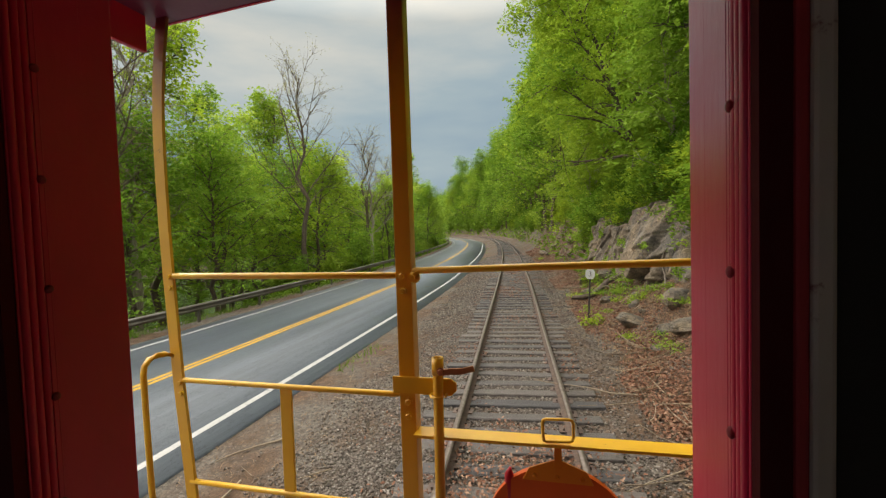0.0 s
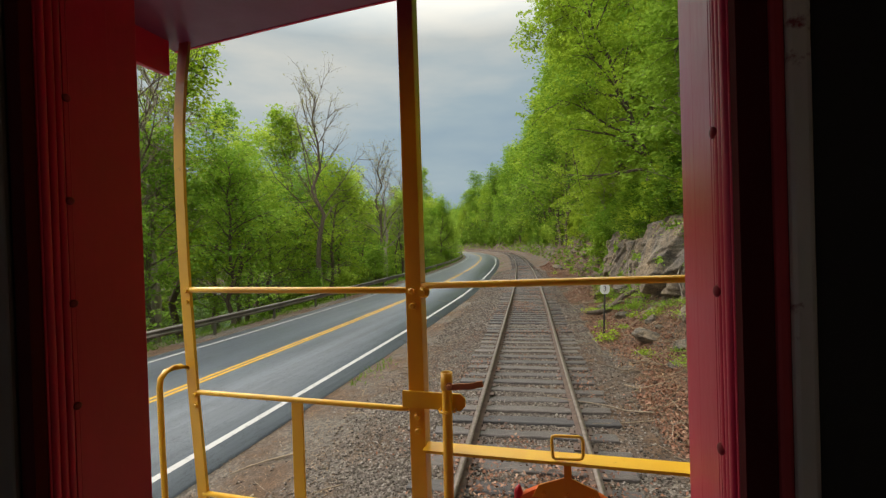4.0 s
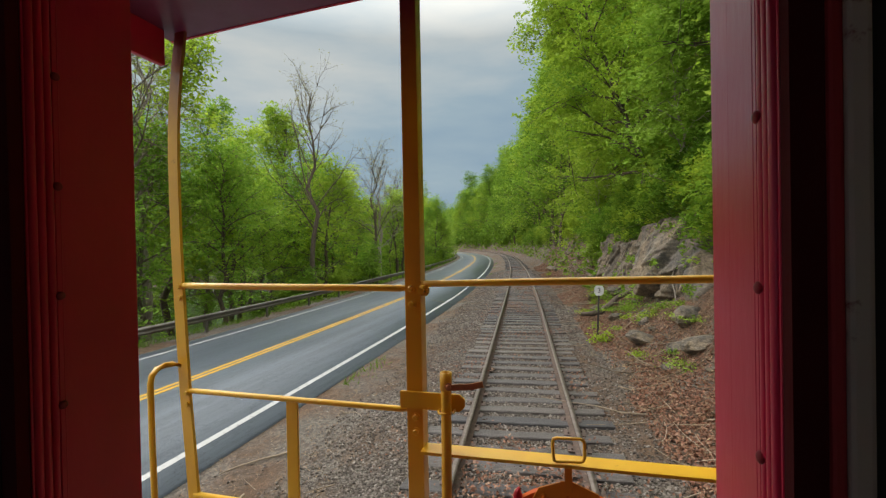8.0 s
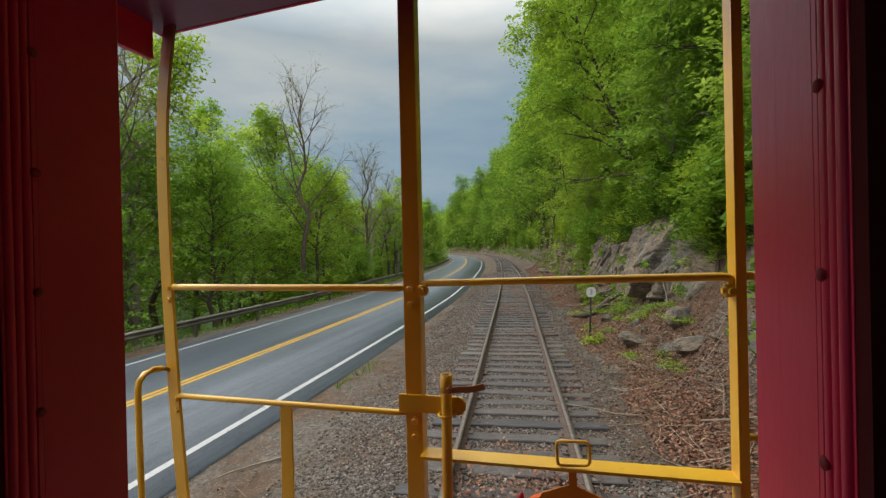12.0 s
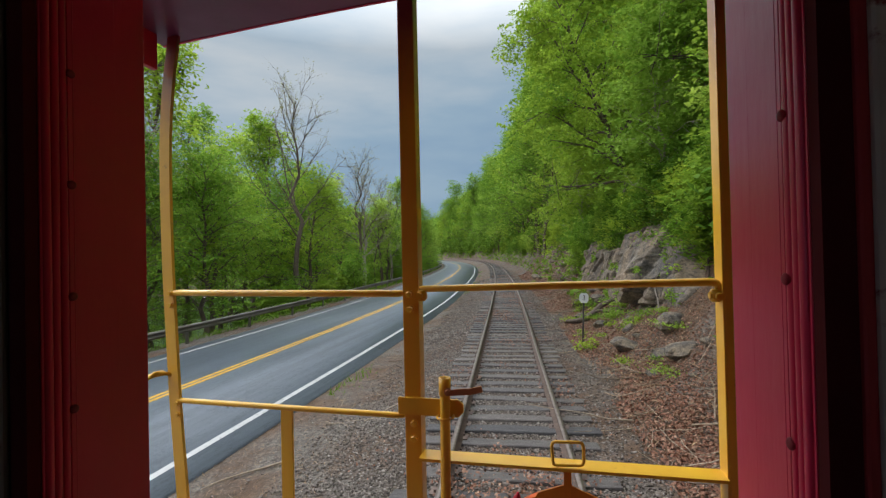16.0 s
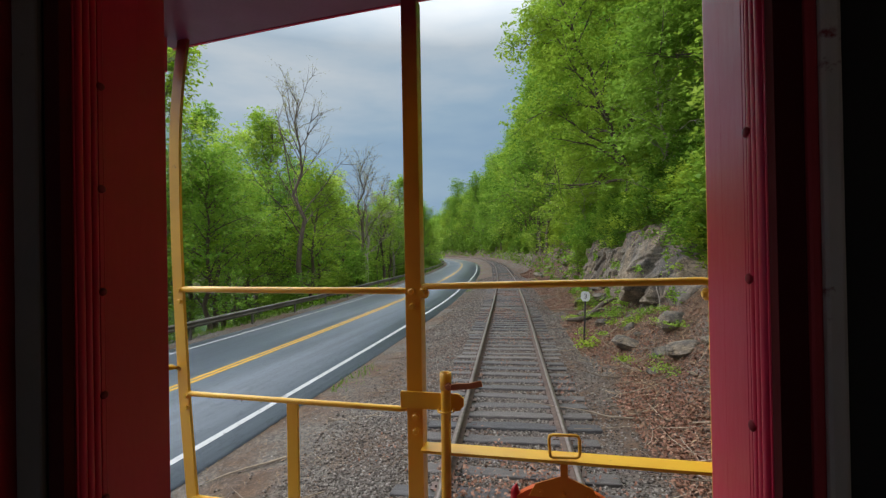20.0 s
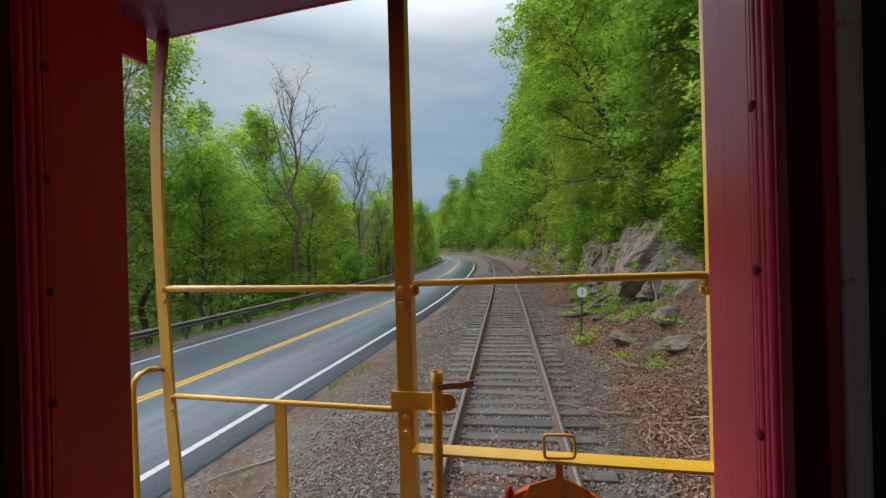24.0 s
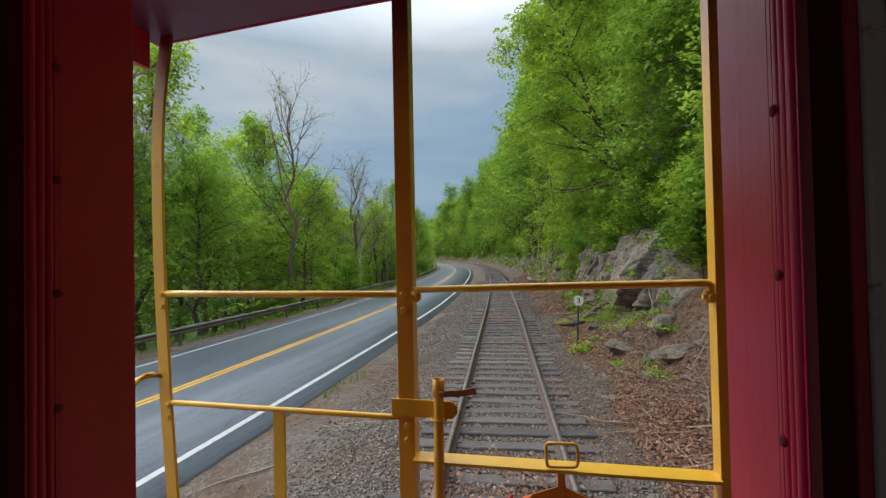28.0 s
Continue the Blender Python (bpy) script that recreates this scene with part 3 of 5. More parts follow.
# guardrail: a rolled W-beam on steel posts
guard = thing("guardrail", (float(road_x(20)) - 4.4, 20, ROAD_Z), "weathered steel guardrail along the far road edge", "guardrail", kind="structure")
gbase = Vector(guard.location)
wprof = [(0.0, 0.155), (0.035, 0.125), (0.06, 0.09), (0.06, 0.06), (0.01, 0.02), (0.01, -0.02), (0.06, -0.06), (0.06, -0.09), (0.035, -0.125), (0.0, -0.155)]
gy = np.arange(-20, 230, 1.9)
gpts = [along(road_x, y, -4.35) for y in gy]
seg_len = 8
for a in range(0, len(gy) - 1, seg_len):
    b = min(a + seg_len, len(gy) - 1)
    vs, fs, m = [], [], len(wprof)
    for k in range(a, b + 1):
        px_, py_, ang = gpts[k]
        for q, h in wprof:
            vs.append((px_ + q * math.cos(ang) - gbase.x, py_ + q * math.sin(ang) - gbase.y, 0.51 + 0.88 * h))
    for k in range(b - a):
        for j in range(m - 1):
            fs.append((k * m + j, k * m + j + 1, (k + 1) * m + j + 1, (k + 1) * m + j))
    me = mesh_np("guardrail_beam", vs, fs)
    me.materials.append(M_GALV)
    beam = part("beam", me, M_GALV, guard)
    sol = beam.modifiers.new("thickness", "SOLIDIFY")
    sol.thickness = 0.006
gpost = None
for k in range(0, len(gy), 2):
    px_, py_, ang = gpts[k]
    if gpost is None:
        bm = box(-0.075, 0.0, -0.05, 0.05, -0.75, 0.62)
        box(-0.06, 0.012, -0.035, 0.035, 0.38, 0.64, bm=bm)
        gpost = bpy.data.meshes.new("guardrail_post")
        bm.to_mesh(gpost)
        gpost.materials.append(M_GALV)
    ob = part("post", gpost, M_GALV, guard)
    ob.matrix_basis = Matrix.Translation((px_ - gbase.x, py_ - gbase.y, 0)) @ Matrix.Rotation(ang, 4, "Z")

# railway track: two rails, sleepers
track = thing("railway_track", (float(track_x(5)), 5, -0.34), "single railway track with rusty rails on weathered wooden sleepers", "railway track", kind="structure")
tb = Vector(track.location)
head = [(-0.036, 0.0), (0.036, 0.0), (0.036, -0.035), (0.009, -0.05), (0.009, -0.135), (0.07, -0.15), (0.07, -0.163), (-0.07, -0.163), (-0.07, -0.15), (-0.009, -0.135), (-0.009, -0.05), (-0.036, -0.035)]
ty = np.concatenate([np.arange(-14, 60, 0.75), np.arange(60, 330, 2.0)])
for side in (-0.753, 0.753):
    vs, fs, m = [], [], len(head)
    for y in ty:
        px_, py_, ang = along(track_x, y, side + 0.012 * math.sin(y * 0.31 + side))
        for q, h in head:
            vs.append((px_ + q * math.cos(ang) - tb.x, py_ + q * math.sin(ang) - tb.y, h - tb.z + 0.008 * math.sin(y * 0.21 + side)))
    for k in range(len(ty) - 1):
        for j in range(m):
            fs.append((k * m + j, k * m + (j + 1) % m, (k + 1) * m + (j + 1) % m, (k + 1) * m + j))
    me = mesh_np("rail", vs, fs)
    me.materials.append(M_RAIL)
    me.materials.append(M_RAILHEAD)
    mi = np.zeros(len(fs), int)
    mi[0::m] = 1
    me.polygons.foreach_set("material_index", mi)
    part("rail", me, M_RAIL, track, "rusty steel rail with a worn bright head")


def sleeper_mesh(seed):
    rnd = random.Random(seed)
    bm = box(-1.3, 1.3, -0.115, 0.115, -0.2, 0.0)
    bmesh.ops.subdivide_edges(bm, edges=[e for e in bm.edges if abs(e.verts[0].co.x - e.verts[1].co.x) > 1], cuts=5)
    for v in bm.verts:
        v.co += Vector((rnd.uniform(-0.03, 0.03) if abs(v.co.x) > 1.2 else 0, rnd.uniform(-0.012, 0.012), rnd.uniform(-0.012, 0.004)))
    bmesh.ops.bevel(bm, geom=[e for e in bm.edges if e.calc_face_angle(0) > 0.8], offset=0.012, segments=1, affect="EDGES")
    me = bpy.data.meshes.new("sleeper")
    bm.to_mesh(me)
    me.materials.append(M_SLEEPER)
    return me


# ---- the caboose: end wall, doorway, platform railing, roof ----
D = 1.55
cab = thing("caboose", (-0.05, 0.0, 0.0), "red wooden caboose with a yellow railed end platform", "caboose")


def cpart(name, bm, material, parent=None, label=""):
    """A part of the caboose, built in world places."""
    ob = part(name, bm, material, parent or cab, label)
    ob.matrix_parent_inverse = Matrix.Translation(-Vector(cab.location))
    return ob


def sub(name, bm, material, parent, label=""):
    ob = part(name, bm, material, parent, label)
    return ob


XL, XR, Y_IN, Y_OUT = -0.601, 0.197, 0.447, 0.600
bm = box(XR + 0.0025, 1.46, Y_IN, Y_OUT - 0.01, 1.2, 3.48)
cpart("end_wall", bm, M_GLOOM_IN, label="near-black inner end wall, interior gloom in its colour")
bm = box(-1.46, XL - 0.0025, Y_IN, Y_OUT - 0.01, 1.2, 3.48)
cpart("end_wall", bm, M_GLOOM_IN, label="near-black inner end wall, interior gloom in its colour")
cpart("door_header", box(XL - 0.0025, XR + 0.0025, Y_IN, Y_OUT, 3.08, 3.48, 0.001), M_RED)
for k in range(12):
    for x0, x1 in ((XR + 0.008, 1.46), (-1.52, XL - 0.008)):
        w = (x1 - x0) / 12
        cpart("wall_board", box(x0 + k * w + 0.002, x0 + (k + 1) * w - 0.002, Y_OUT - 0.01, Y_OUT + 0.012, 1.2, 3.47, 0.003), M_SIDING)
SCREWS = [1.512 + 0.1425 * k for k in range(11)]
Y_REV = 0.459
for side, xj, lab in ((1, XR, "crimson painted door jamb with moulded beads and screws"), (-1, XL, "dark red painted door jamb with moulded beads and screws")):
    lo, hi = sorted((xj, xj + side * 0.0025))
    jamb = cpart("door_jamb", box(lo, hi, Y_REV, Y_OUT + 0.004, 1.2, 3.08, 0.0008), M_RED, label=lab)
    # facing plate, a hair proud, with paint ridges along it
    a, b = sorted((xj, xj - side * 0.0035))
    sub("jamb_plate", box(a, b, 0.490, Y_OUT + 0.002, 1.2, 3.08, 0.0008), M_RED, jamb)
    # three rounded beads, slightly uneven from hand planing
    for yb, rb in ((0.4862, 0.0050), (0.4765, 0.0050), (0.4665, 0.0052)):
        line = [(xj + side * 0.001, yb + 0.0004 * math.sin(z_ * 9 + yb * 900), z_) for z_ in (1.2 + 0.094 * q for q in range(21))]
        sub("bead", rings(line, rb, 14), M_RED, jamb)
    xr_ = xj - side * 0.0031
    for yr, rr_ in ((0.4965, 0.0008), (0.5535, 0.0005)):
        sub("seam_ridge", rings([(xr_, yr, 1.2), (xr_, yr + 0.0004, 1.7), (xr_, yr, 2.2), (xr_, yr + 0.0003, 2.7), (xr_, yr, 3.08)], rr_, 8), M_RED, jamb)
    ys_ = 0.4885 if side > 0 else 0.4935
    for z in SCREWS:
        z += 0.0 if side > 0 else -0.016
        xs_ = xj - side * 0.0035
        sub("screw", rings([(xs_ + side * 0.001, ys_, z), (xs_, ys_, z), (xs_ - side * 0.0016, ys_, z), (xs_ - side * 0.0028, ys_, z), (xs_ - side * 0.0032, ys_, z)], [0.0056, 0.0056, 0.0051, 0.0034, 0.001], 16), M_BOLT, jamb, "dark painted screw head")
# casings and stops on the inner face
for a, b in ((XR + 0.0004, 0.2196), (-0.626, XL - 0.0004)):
    cpart("door_casing", box(a, b, Y_IN - 0.004, Y_REV - 0.0015, 1.2, 3.1), M_CASING, label="blackish maroon door casing, recess shade in its colour")
cpart("door_stop", box(0.2202, 0.2305, Y_IN - 0.006, Y_IN, 1.2, 3.1, 0.003), M_RED_IN, label="dark red painted stop strip")
cpart("door_stop", box(0.2308, 0.2478, Y_IN - 0.007, Y_IN, 1.2, 3.1, 0.004), M_GREY_IN, label="worn grey-white painted edge strip")
cpart("door_stop", box(-0.678, -0.632, Y_IN - 0.008, Y_IN, 1.2, 3.1, 0.004), M_BROWN_IN, label="dull brown painted edge strip")
cpart("door_stop", box(-0.76, -0.684, Y_IN - 0.022, Y_IN, 1.2, 3.1, 0.003), M_RED_IN, label="dark red painted stop strip")
# body: sides with added, unseen window openings that light the interior, back, floor, ceiling
for xs in (-1, 1):
    lo, hi = sorted((xs * 1.46, xs * 1.52))
    cpart("side_wall", box(lo, hi, -8.5, Y_IN, 1.15, 1.95), M_PALE_IN)
    cpart("side_wall", box(lo, hi, -8.5, Y_IN, 3.0, 3.48), M_PALE_IN)
    for a, b in ((-8.5, -7.4), (-6.1, -5.0), (-3.7, -2.2), (-0.6, Y_IN)):
        cpart("side_wall", box(lo, hi, a, b, 1.95, 3.0), M_PALE_IN)
    for a, b in ((-7.4, -6.1), (-5.0, -3.7), (-2.2, -0.6)):
        win = cpart("added_window_frame", box(lo - 0.01, hi + 0.01, a, a + 0.04, 1.95, 3.0, 0.003), M_SIDING)
        sub("added_window_stile", box(lo - 0.01, hi + 0.01, b - 0.04, b, 1.95, 3.0, 0.003), M_SIDING, win)
        sub("added_window_sill", box(lo - 0.02, hi + 0.02, a + 0.04, b - 0.04, 1.95, 1.99, 0.003), M_SIDING, win)
        sub("added_window_head", box(lo - 0.01, hi + 0.01, a + 0.04, b - 0.04, 2.96, 3.0, 0.003), M_SIDING, win)
cpart("back_wall", box(-1.52, 1.52, -8.56, -8.5, 1.15, 3.48), M_PALE_IN)
# outer siding: upright tongue-and-groove boards below, between and above the windows
for xs in (-1, 1):
    lo, hi = sorted((xs * 1.52, xs * 1.532))
    y = -8.5
    while y < Y_OUT - 0.05:
        e_ = min(y + 0.182, Y_OUT)
        mid = (y + e_) / 2
        if any(a - 0.02 < mid < b + 0.02 for a, b in ((-7.4, -6.1), (-5.0, -3.7), (-2.2, -0.6))):
            board = cpart("side_board", box(lo, hi, y + 0.002, e_ - 0.002, 1.05, 1.94, 0.003), M_SIDING)
            cpart("side_board", box(lo, hi, y + 0.002, e_ - 0.002, 3.01, 3.30, 0.003), M_SIDING)
        else:
            board = cpart("side_board", box(lo, hi, y + 0.002, e_ - 0.002, 1.05, 3.30, 0.003), M_SIDING)
        y += 0.182
for k in range(17):
    cpart("end_board", box(-1.53 + 0.18 * k + 0.002, -1.53 + 0.18 * (k + 1) - 0.002, -8.575, -8.56, 1.05, 3.48, 0.003), M_SIDING)
cpart("floor", box(-1.52, 1.52, -8.5, Y_OUT, 1.08, 1.2), M_BOARDS)
cpart("platform_deck", box(-1.50, 1.50, Y_OUT, 1.62, 1.1, 1.17, 0.006), M_DECK)
# unseen boards added over the deck to throw light up at the jambs
for k in range(10):
    cpart("bounce_deck_board", box(-1.50 + 0.3 * k + 0.002, -1.50 + 0.3 * (k + 1) - 0.002, Y_OUT + 0.014, 1.62, 1.17, 1.192, 0.002), M_BOARDS)
cpart("ceiling", box(-1.52, 1.52, -8.5, Y_OUT, 3.48, 3.53), M_PALE_IN)
# roof with end beam, side fascias
bm = bmesh.new()
arch = [(-1.56 + 3.12 * k / 16, 3.53 + 0.22 * (1 - ((k - 8) / 8) ** 2)) for k in range(17)]
v0 = [bm.verts.new((x, -9.0, z)) for x, z in arch]
v1 = [bm.verts.new((x, 1.6, z)) for x, z in arch]
for k in range(16):
    bm.faces.new((v0[k], v0[k + 1], v1[k + 1], v1[k])).smooth = True
bm.faces.new(v1)
bm.faces.new(v0[::-1])
cpart("roof", bm, M_SIDING, label="dark red arched caboose roof")


def end_slab(y0, y1, drop):
    """A slab across the platform roof, its underside slightly arched."""
    bm = bmesh.new()
    ends = []
    for k in range(25):
        x = -1.545 + 3.09 * k / 24
        z = 3.426 - drop + 0.062 * math.cos(x * 0.95)
        ends.append([bm.verts.new(c) for c in ((x, y0, z), (x, y1, z), (x, y1, 3.55), (x, y0, 3.55))])
    for a, b in zip(ends, ends[1:]):
        for k in range(4):
            bm.faces.new((a[k], a[(k + 1) % 4], b[(k + 1) % 4], b[k]))
    bm.faces.new(ends[0])
    bm.faces.new(ends[-1][::-1])
    bmesh.ops.recalc_face_normals(bm, faces=bm.faces[:])
    return bm


cpart("roof_soffit", end_slab(Y_OUT + 0.013, 1.592, 0.0), M_MAROON, label="maroon soffit over the platform, shade in its colour")
cpart("roof_end_rim", end_slab(1.592, 1.602, 0.003), M_RED, label="thin crimson rim along the roof's end")
for xs in (-1, 1):
    bm = box(xs * 1.506 - 0.012, xs * 1.506 + 0.012, -9.0, 1.515, 3.295, 3.54, 0.003)
    cpart("eave_fascia", bm, M_RED)
# running gear under the floor
for yw in (-1.2, -2.9, -5.2, -6.9):
    axle = cpart("axle", rings([(-0.75, yw, 0.42), (0.75, yw, 0.42)], 0.07, 12), M_DECK)
    for xs in (-1, 1):
        c = xs * 0.753
        sub("wheel", rings([(c - xs * 0.07, yw, 0.42), (c - xs * 0.05, yw, 0.42), (c - xs * 0.045, yw, 0.42), (c + xs * 0.06, yw, 0.42)], [0.44, 0.445, 0.425, 0.418], 32), M_DECK, axle)
for yw in (-2.05, -6.05):
    for xs in (-1, 1):
        cpart("truck_frame", box(xs * 0.98 - 0.06, xs * 0.98 + 0.06, yw - 1.3, yw + 1.3, 0.42, 0.62, 0.02), M_DECK)
    cpart("truck_bolster", box(-1.04, 1.04, yw - 0.18, yw + 0.18, 0.5, 0.78, 0.02), M_DECK)
cpart("underframe", box(-0.55, 0.55, -8.5, 1.5, 0.78, 1.09, 0.01), M_DECK)

M_DROP, dn, dl, db = node_mat("rain_water")
db.inputs["Transmission Weight"].default_value, db.inputs["Roughness"].default_value, db.inputs["IOR"].default_value = 1.0, 0.02, 1.33


# platform railing: corner post with its bent top, angle posts, pipes, bars
PZ = [1.19, 1.55, 1.96, 2.40, 2.60, 2.80, 2.95, 3.05, 3.14, 3.22, 3.30, 3.38, 3.47]
PX = [-1.405, -1.435, -1.466, -1.488, -1.495, -1.498, -1.498, -1.495, -1.489, -1.481, -1.471, -1.458, -1.444]
post = cpart("corner_post", rings([(x, D, z) for x, z in zip(PX, PZ)], 0, flat=(0.047, 0.014)), M_POST, label="yellow flat iron corner post bent in at the top")
for z in (2.402, 2.355, 1.965, 1.92):
    sub("bolt", bolt_head((-1.476 - (2.4 - z) * 0.03 + (2.4 - z) * 0.09, D - 0.007, z), "y", 0.010, 0.012), M_YELLOW, post)


def angle_post(name, x, w_left, w_right, y, depth, z0, z1, turn, label, material):
    """An L section: one leg across, the other running outwards at the left (-1) or right (1) edge."""
    t = 0.009
    bm = box(x - w_left, x + w_right, y, y + t, z0, z1, 0.0015)
    e = x + w_right - t if turn > 0 else x - w_left
    box(e, e + t, y + t, y + depth, z0, z1, 0.0015, bm)
    return cpart(name, bm, material, label=label)


cpost = angle_post("centre_post", -0.472, 0.029, 0.029, D - 0.004, 0.058, 1.19, 3.47, 1, "orange-yellow angle-iron railing post", M_POST_BACKLIT)
for x, z in ((-0.476, 2.398), (-0.474, 2.345), (-0.468, 1.945), (-0.468, 1.893)):
    sub("bolt", bolt_head((x, D - 0.004, z), "y", 0.0115, 0.013), M_YELLOW, cpost)
# right gate post: one leg facing the track side, one running back towards the doorway
bm = box(0.510, 0.517, D - 0.02, D + 0.042, 1.19, 3.47, 0.0015)
box(0.517, 0.538, D - 0.02, D - 0.011, 1.19, 3.47, 0.0015, bm)
rpost = cpart("gate_post", bm, M_POST, label="yellow angle-iron gate post")
RPIPE = 0.0125
rail = cpart("top_rail", rings([(-1.478, D + 0.012, 2.404), (-1.46, D, 2.404), (-1.2, D, 2.402), (-0.9, D, 2.401), (-0.52, D, 2.40), (-0.5, D + 0.008, 2.40)], [0.009, RPIPE, RPIPE, RPIPE, RPIPE, 0.010], 14), M_YELLOW, label="yellow pipe handrail")
rail = cpart("middle_rail", rings([(-1.465, D + 0.01, 1.974), (-1.44, D, 1.973), (-0.9, D, 1.970), (-0.53, D, 1.968), (-0.5, D + 0.006, 1.968)], [0.009, 0.0105, 0.0105, 0.0105, 0.009], 14), M_YELLOW, label="yellow pipe rail")
cpart("lower_rail", rings([(-1.432, D, 1.548), (-0.9, D, 1.546), (-0.5, D, 1.545)], 0.0105, 12), M_YELLOW, label="yellow pipe rail")
cpart("baluster", box(-0.993, -0.945, D - 0.004, D + 0.006, 1.19, 1.962, 0.0015), M_YELLOW, label="yellow flat bar baluster")
# side grab iron by the steps, running back from the corner post
grab = [(-1.485, D, 2.075), (-1.5, D - 0.03, 2.088), (-1.505, D - 0.06, 2.09), (-1.508, D - 0.095, 2.084), (-1.508, D - 0.118, 2.062), (-1.506, D - 0.126, 2.03), (-1.502, D - 0.127, 1.8), (-1.495, D - 0.127, 1.5), (-1.49, D - 0.127, 1.2)]
gi = cpart("grab_iron", rings(grab, 0.0115, 12), M_YELLOW, label="bent yellow grab iron beside the steps")
# latch plate, valve pipe with rusty lever
bm = bmesh.new()
tab = [(-0.522, 1.978), (-0.308, 1.978), (-0.289, 1.996), (-0.289, 2.022), (-0.308, 2.038), (-0.522, 2.038)]
near_f = [bm.verts.new((x, D - 0.017, z)) for x, z in tab]
far_f = [bm.verts.new((x, D - 0.006, z)) for x, z in tab]
bm.faces.new(near_f)
bm.faces.new(far_f[::-1])
for k in range(6):
    bm.faces.new((near_f[k], near_f[(k + 1) % 6], far_f[(k + 1) % 6], far_f[k]))
bmesh.ops.recalc_face_normals(bm, faces=bm.faces[:])
bmesh.ops.bevel(bm, geom=bm.edges[:], offset=0.0018, segments=2, affect="EDGES")
cpart("latch_plate", bm, M_YELLOW, label="yellow latch plate with clipped corners")
bm = rings([(-0.356, D - 0.036, 1.19), (-0.352, D - 0.036, 1.7), (-0.348, D - 0.036, 2.05), (-0.348, D - 0.036, 2.118)], 0.0175, 16, cap=False)
rings([(-0.348, D - 0.036, 2.06), (-0.348, D - 0.036, 2.119)], 0.0205, 16, cap=False, bm=bm)
pipe = cpart("valve_pipe", bm, M_YELLOW, label="yellow upright valve pipe with an open top")
smod = pipe.modifiers.new("wall", "SOLIDIFY")
smod.thickness, smod.offset = 0.004, -1
sub("u_bolt", rings([(-0.374, D - 0.01, 1.985), (-0.376, D - 0.04, 1.985), (-0.368, D - 0.058, 1.986), (-0.349, D - 0.064, 1.986), (-0.330, D - 0.058, 1.986), (-0.322, D - 0.04, 1.985), (-0.324, D - 0.01, 1.985)], 0.0045, 8), M_YELLOW, pipe)
bm = rings([(-0.337, D - 0.05, 2.078), (-0.322, D - 0.056, 2.074), (-0.30, D - 0.056, 2.078), (-0.26, D - 0.056, 2.081), (-0.218, D - 0.056, 2.092)], 0, flat=(0.02, 0.007))
sub("lever", bm, M_RUST, pipe, "rusty iron valve lever")
sub("bolt", bolt_head((-0.333, D - 0.054, 2.076), "y", 0.010, 0.012), M_RUST, pipe)
# gate bars
gr = cpart("gate_rail", rings([(-0.452, D + 0.015, 2.412), (-0.43, D + 0.004, 2.416), (0.0, D, 2.425), (0.48, D, 2.434), (0.498, D, 2.432), (0.506, D, 2.425), (0.508, D, 2.41), (0.508, D, 2.385)], [0.009, 0.0115, 0.0125, 0.0125, 0.0125, 0.0125, 0.0115, 0.010], 14), M_YELLOW, label="yellow pipe gate rail")
for x, s in ((-0.432, 1), (0.498, -1)):
    sub("hinge_bolt", bolt_head((x - s * 0.012, D + 0.0, 2.392), "x", 0.014, 0.03, s), M_YELLOW, gr)
    sub("hinge_eye", rings([(x, D, 2.374), (x, D, 2.378), (x, D, 2.408), (x, D, 2.412)], [0.012, 0.015, 0.015, 0.012], 16), M_YELLOW, gr)
    sub("hinge_nut", rings([(x - s * 0.004, D - 0.014, 2.392), (x - s * 0.004, D - 0.027, 2.392)], 0.012, 6), M_YELLOW, gr)
bm = bmesh.new()
for (xa, za), (xb, zb) in (((-0.444, 1.839), (0.510, 1.849)),):
    sec = [(D - 0.037, 0.0), (D + 0.036, 0.0), (D + 0.036, -0.03), (D + 0.028, -0.03), (D + 0.028, -0.010), (D - 0.037, -0.010)]
    la = [bm.verts.new((xa, y, za + h)) for y, h in sec]
    lb = [bm.verts.new((xb, y, zb + h)) for y, h in sec]
    for k in range(6):
        bm.faces.new((la[k], la[(k + 1) % 6], lb[(k + 1) % 6], lb[k]))
    bm.faces.new(la)
    bm.faces.new(lb[::-1])
    bmesh.ops.recalc_face_normals(bm, faces=bm.faces[:])
lowbar = cpart("gate_bar", bm, M_YELLOW, label="yellow angle-iron gate bar")
lp = [(0.004, 1.856), (0.002, 1.866), (0.0, 1.912), (0.003, 1.924), (0.012, 1.928), (0.086, 1.931), (0.094, 1.927), (0.098, 1.917), (0.098, 1.872), (0.094, 1.862), (0.086, 1.858), (0.012, 1.853), (0.004, 1.856), (0.002, 1.866)]
sub("loop_handle", rings([(x, D - 0.03, z - 0.002) for x, z in lp], 0.0052, 10), M_YELLOW, lowbar, "yellow bent rod loop handle")
# drumhead disc hung under the bar
tail = cpart("hanger", box(0.036, 0.06, D - 0.004, D + 0.004, 1.74, 1.84, 0.001), M_AMBER)
bm = bmesh.new()
dc, dr = Vector((0.044, D + 0.012, 1.50)), 0.246
ringv = []
for yy, rr in ((D + 0.006, dr), (D + 0.03, dr), (D + 0.03, dr - 0.012), (D + 0.022, dr - 0.014)):
    ringv.append([bm.verts.new((dc.x + rr * math.sin(2 * math.pi * k / 64), yy, dc.z + rr * math.cos(2 * math.pi * k / 64))) for k in range(64)])
bm.faces.new(ringv[0])
for q in range(3):
    for k in range(64):
        bm.faces.new((ringv[q][k], ringv[q][(k + 1) % 64], ringv[q + 1][(k + 1) % 64], ringv[q + 1][k]))
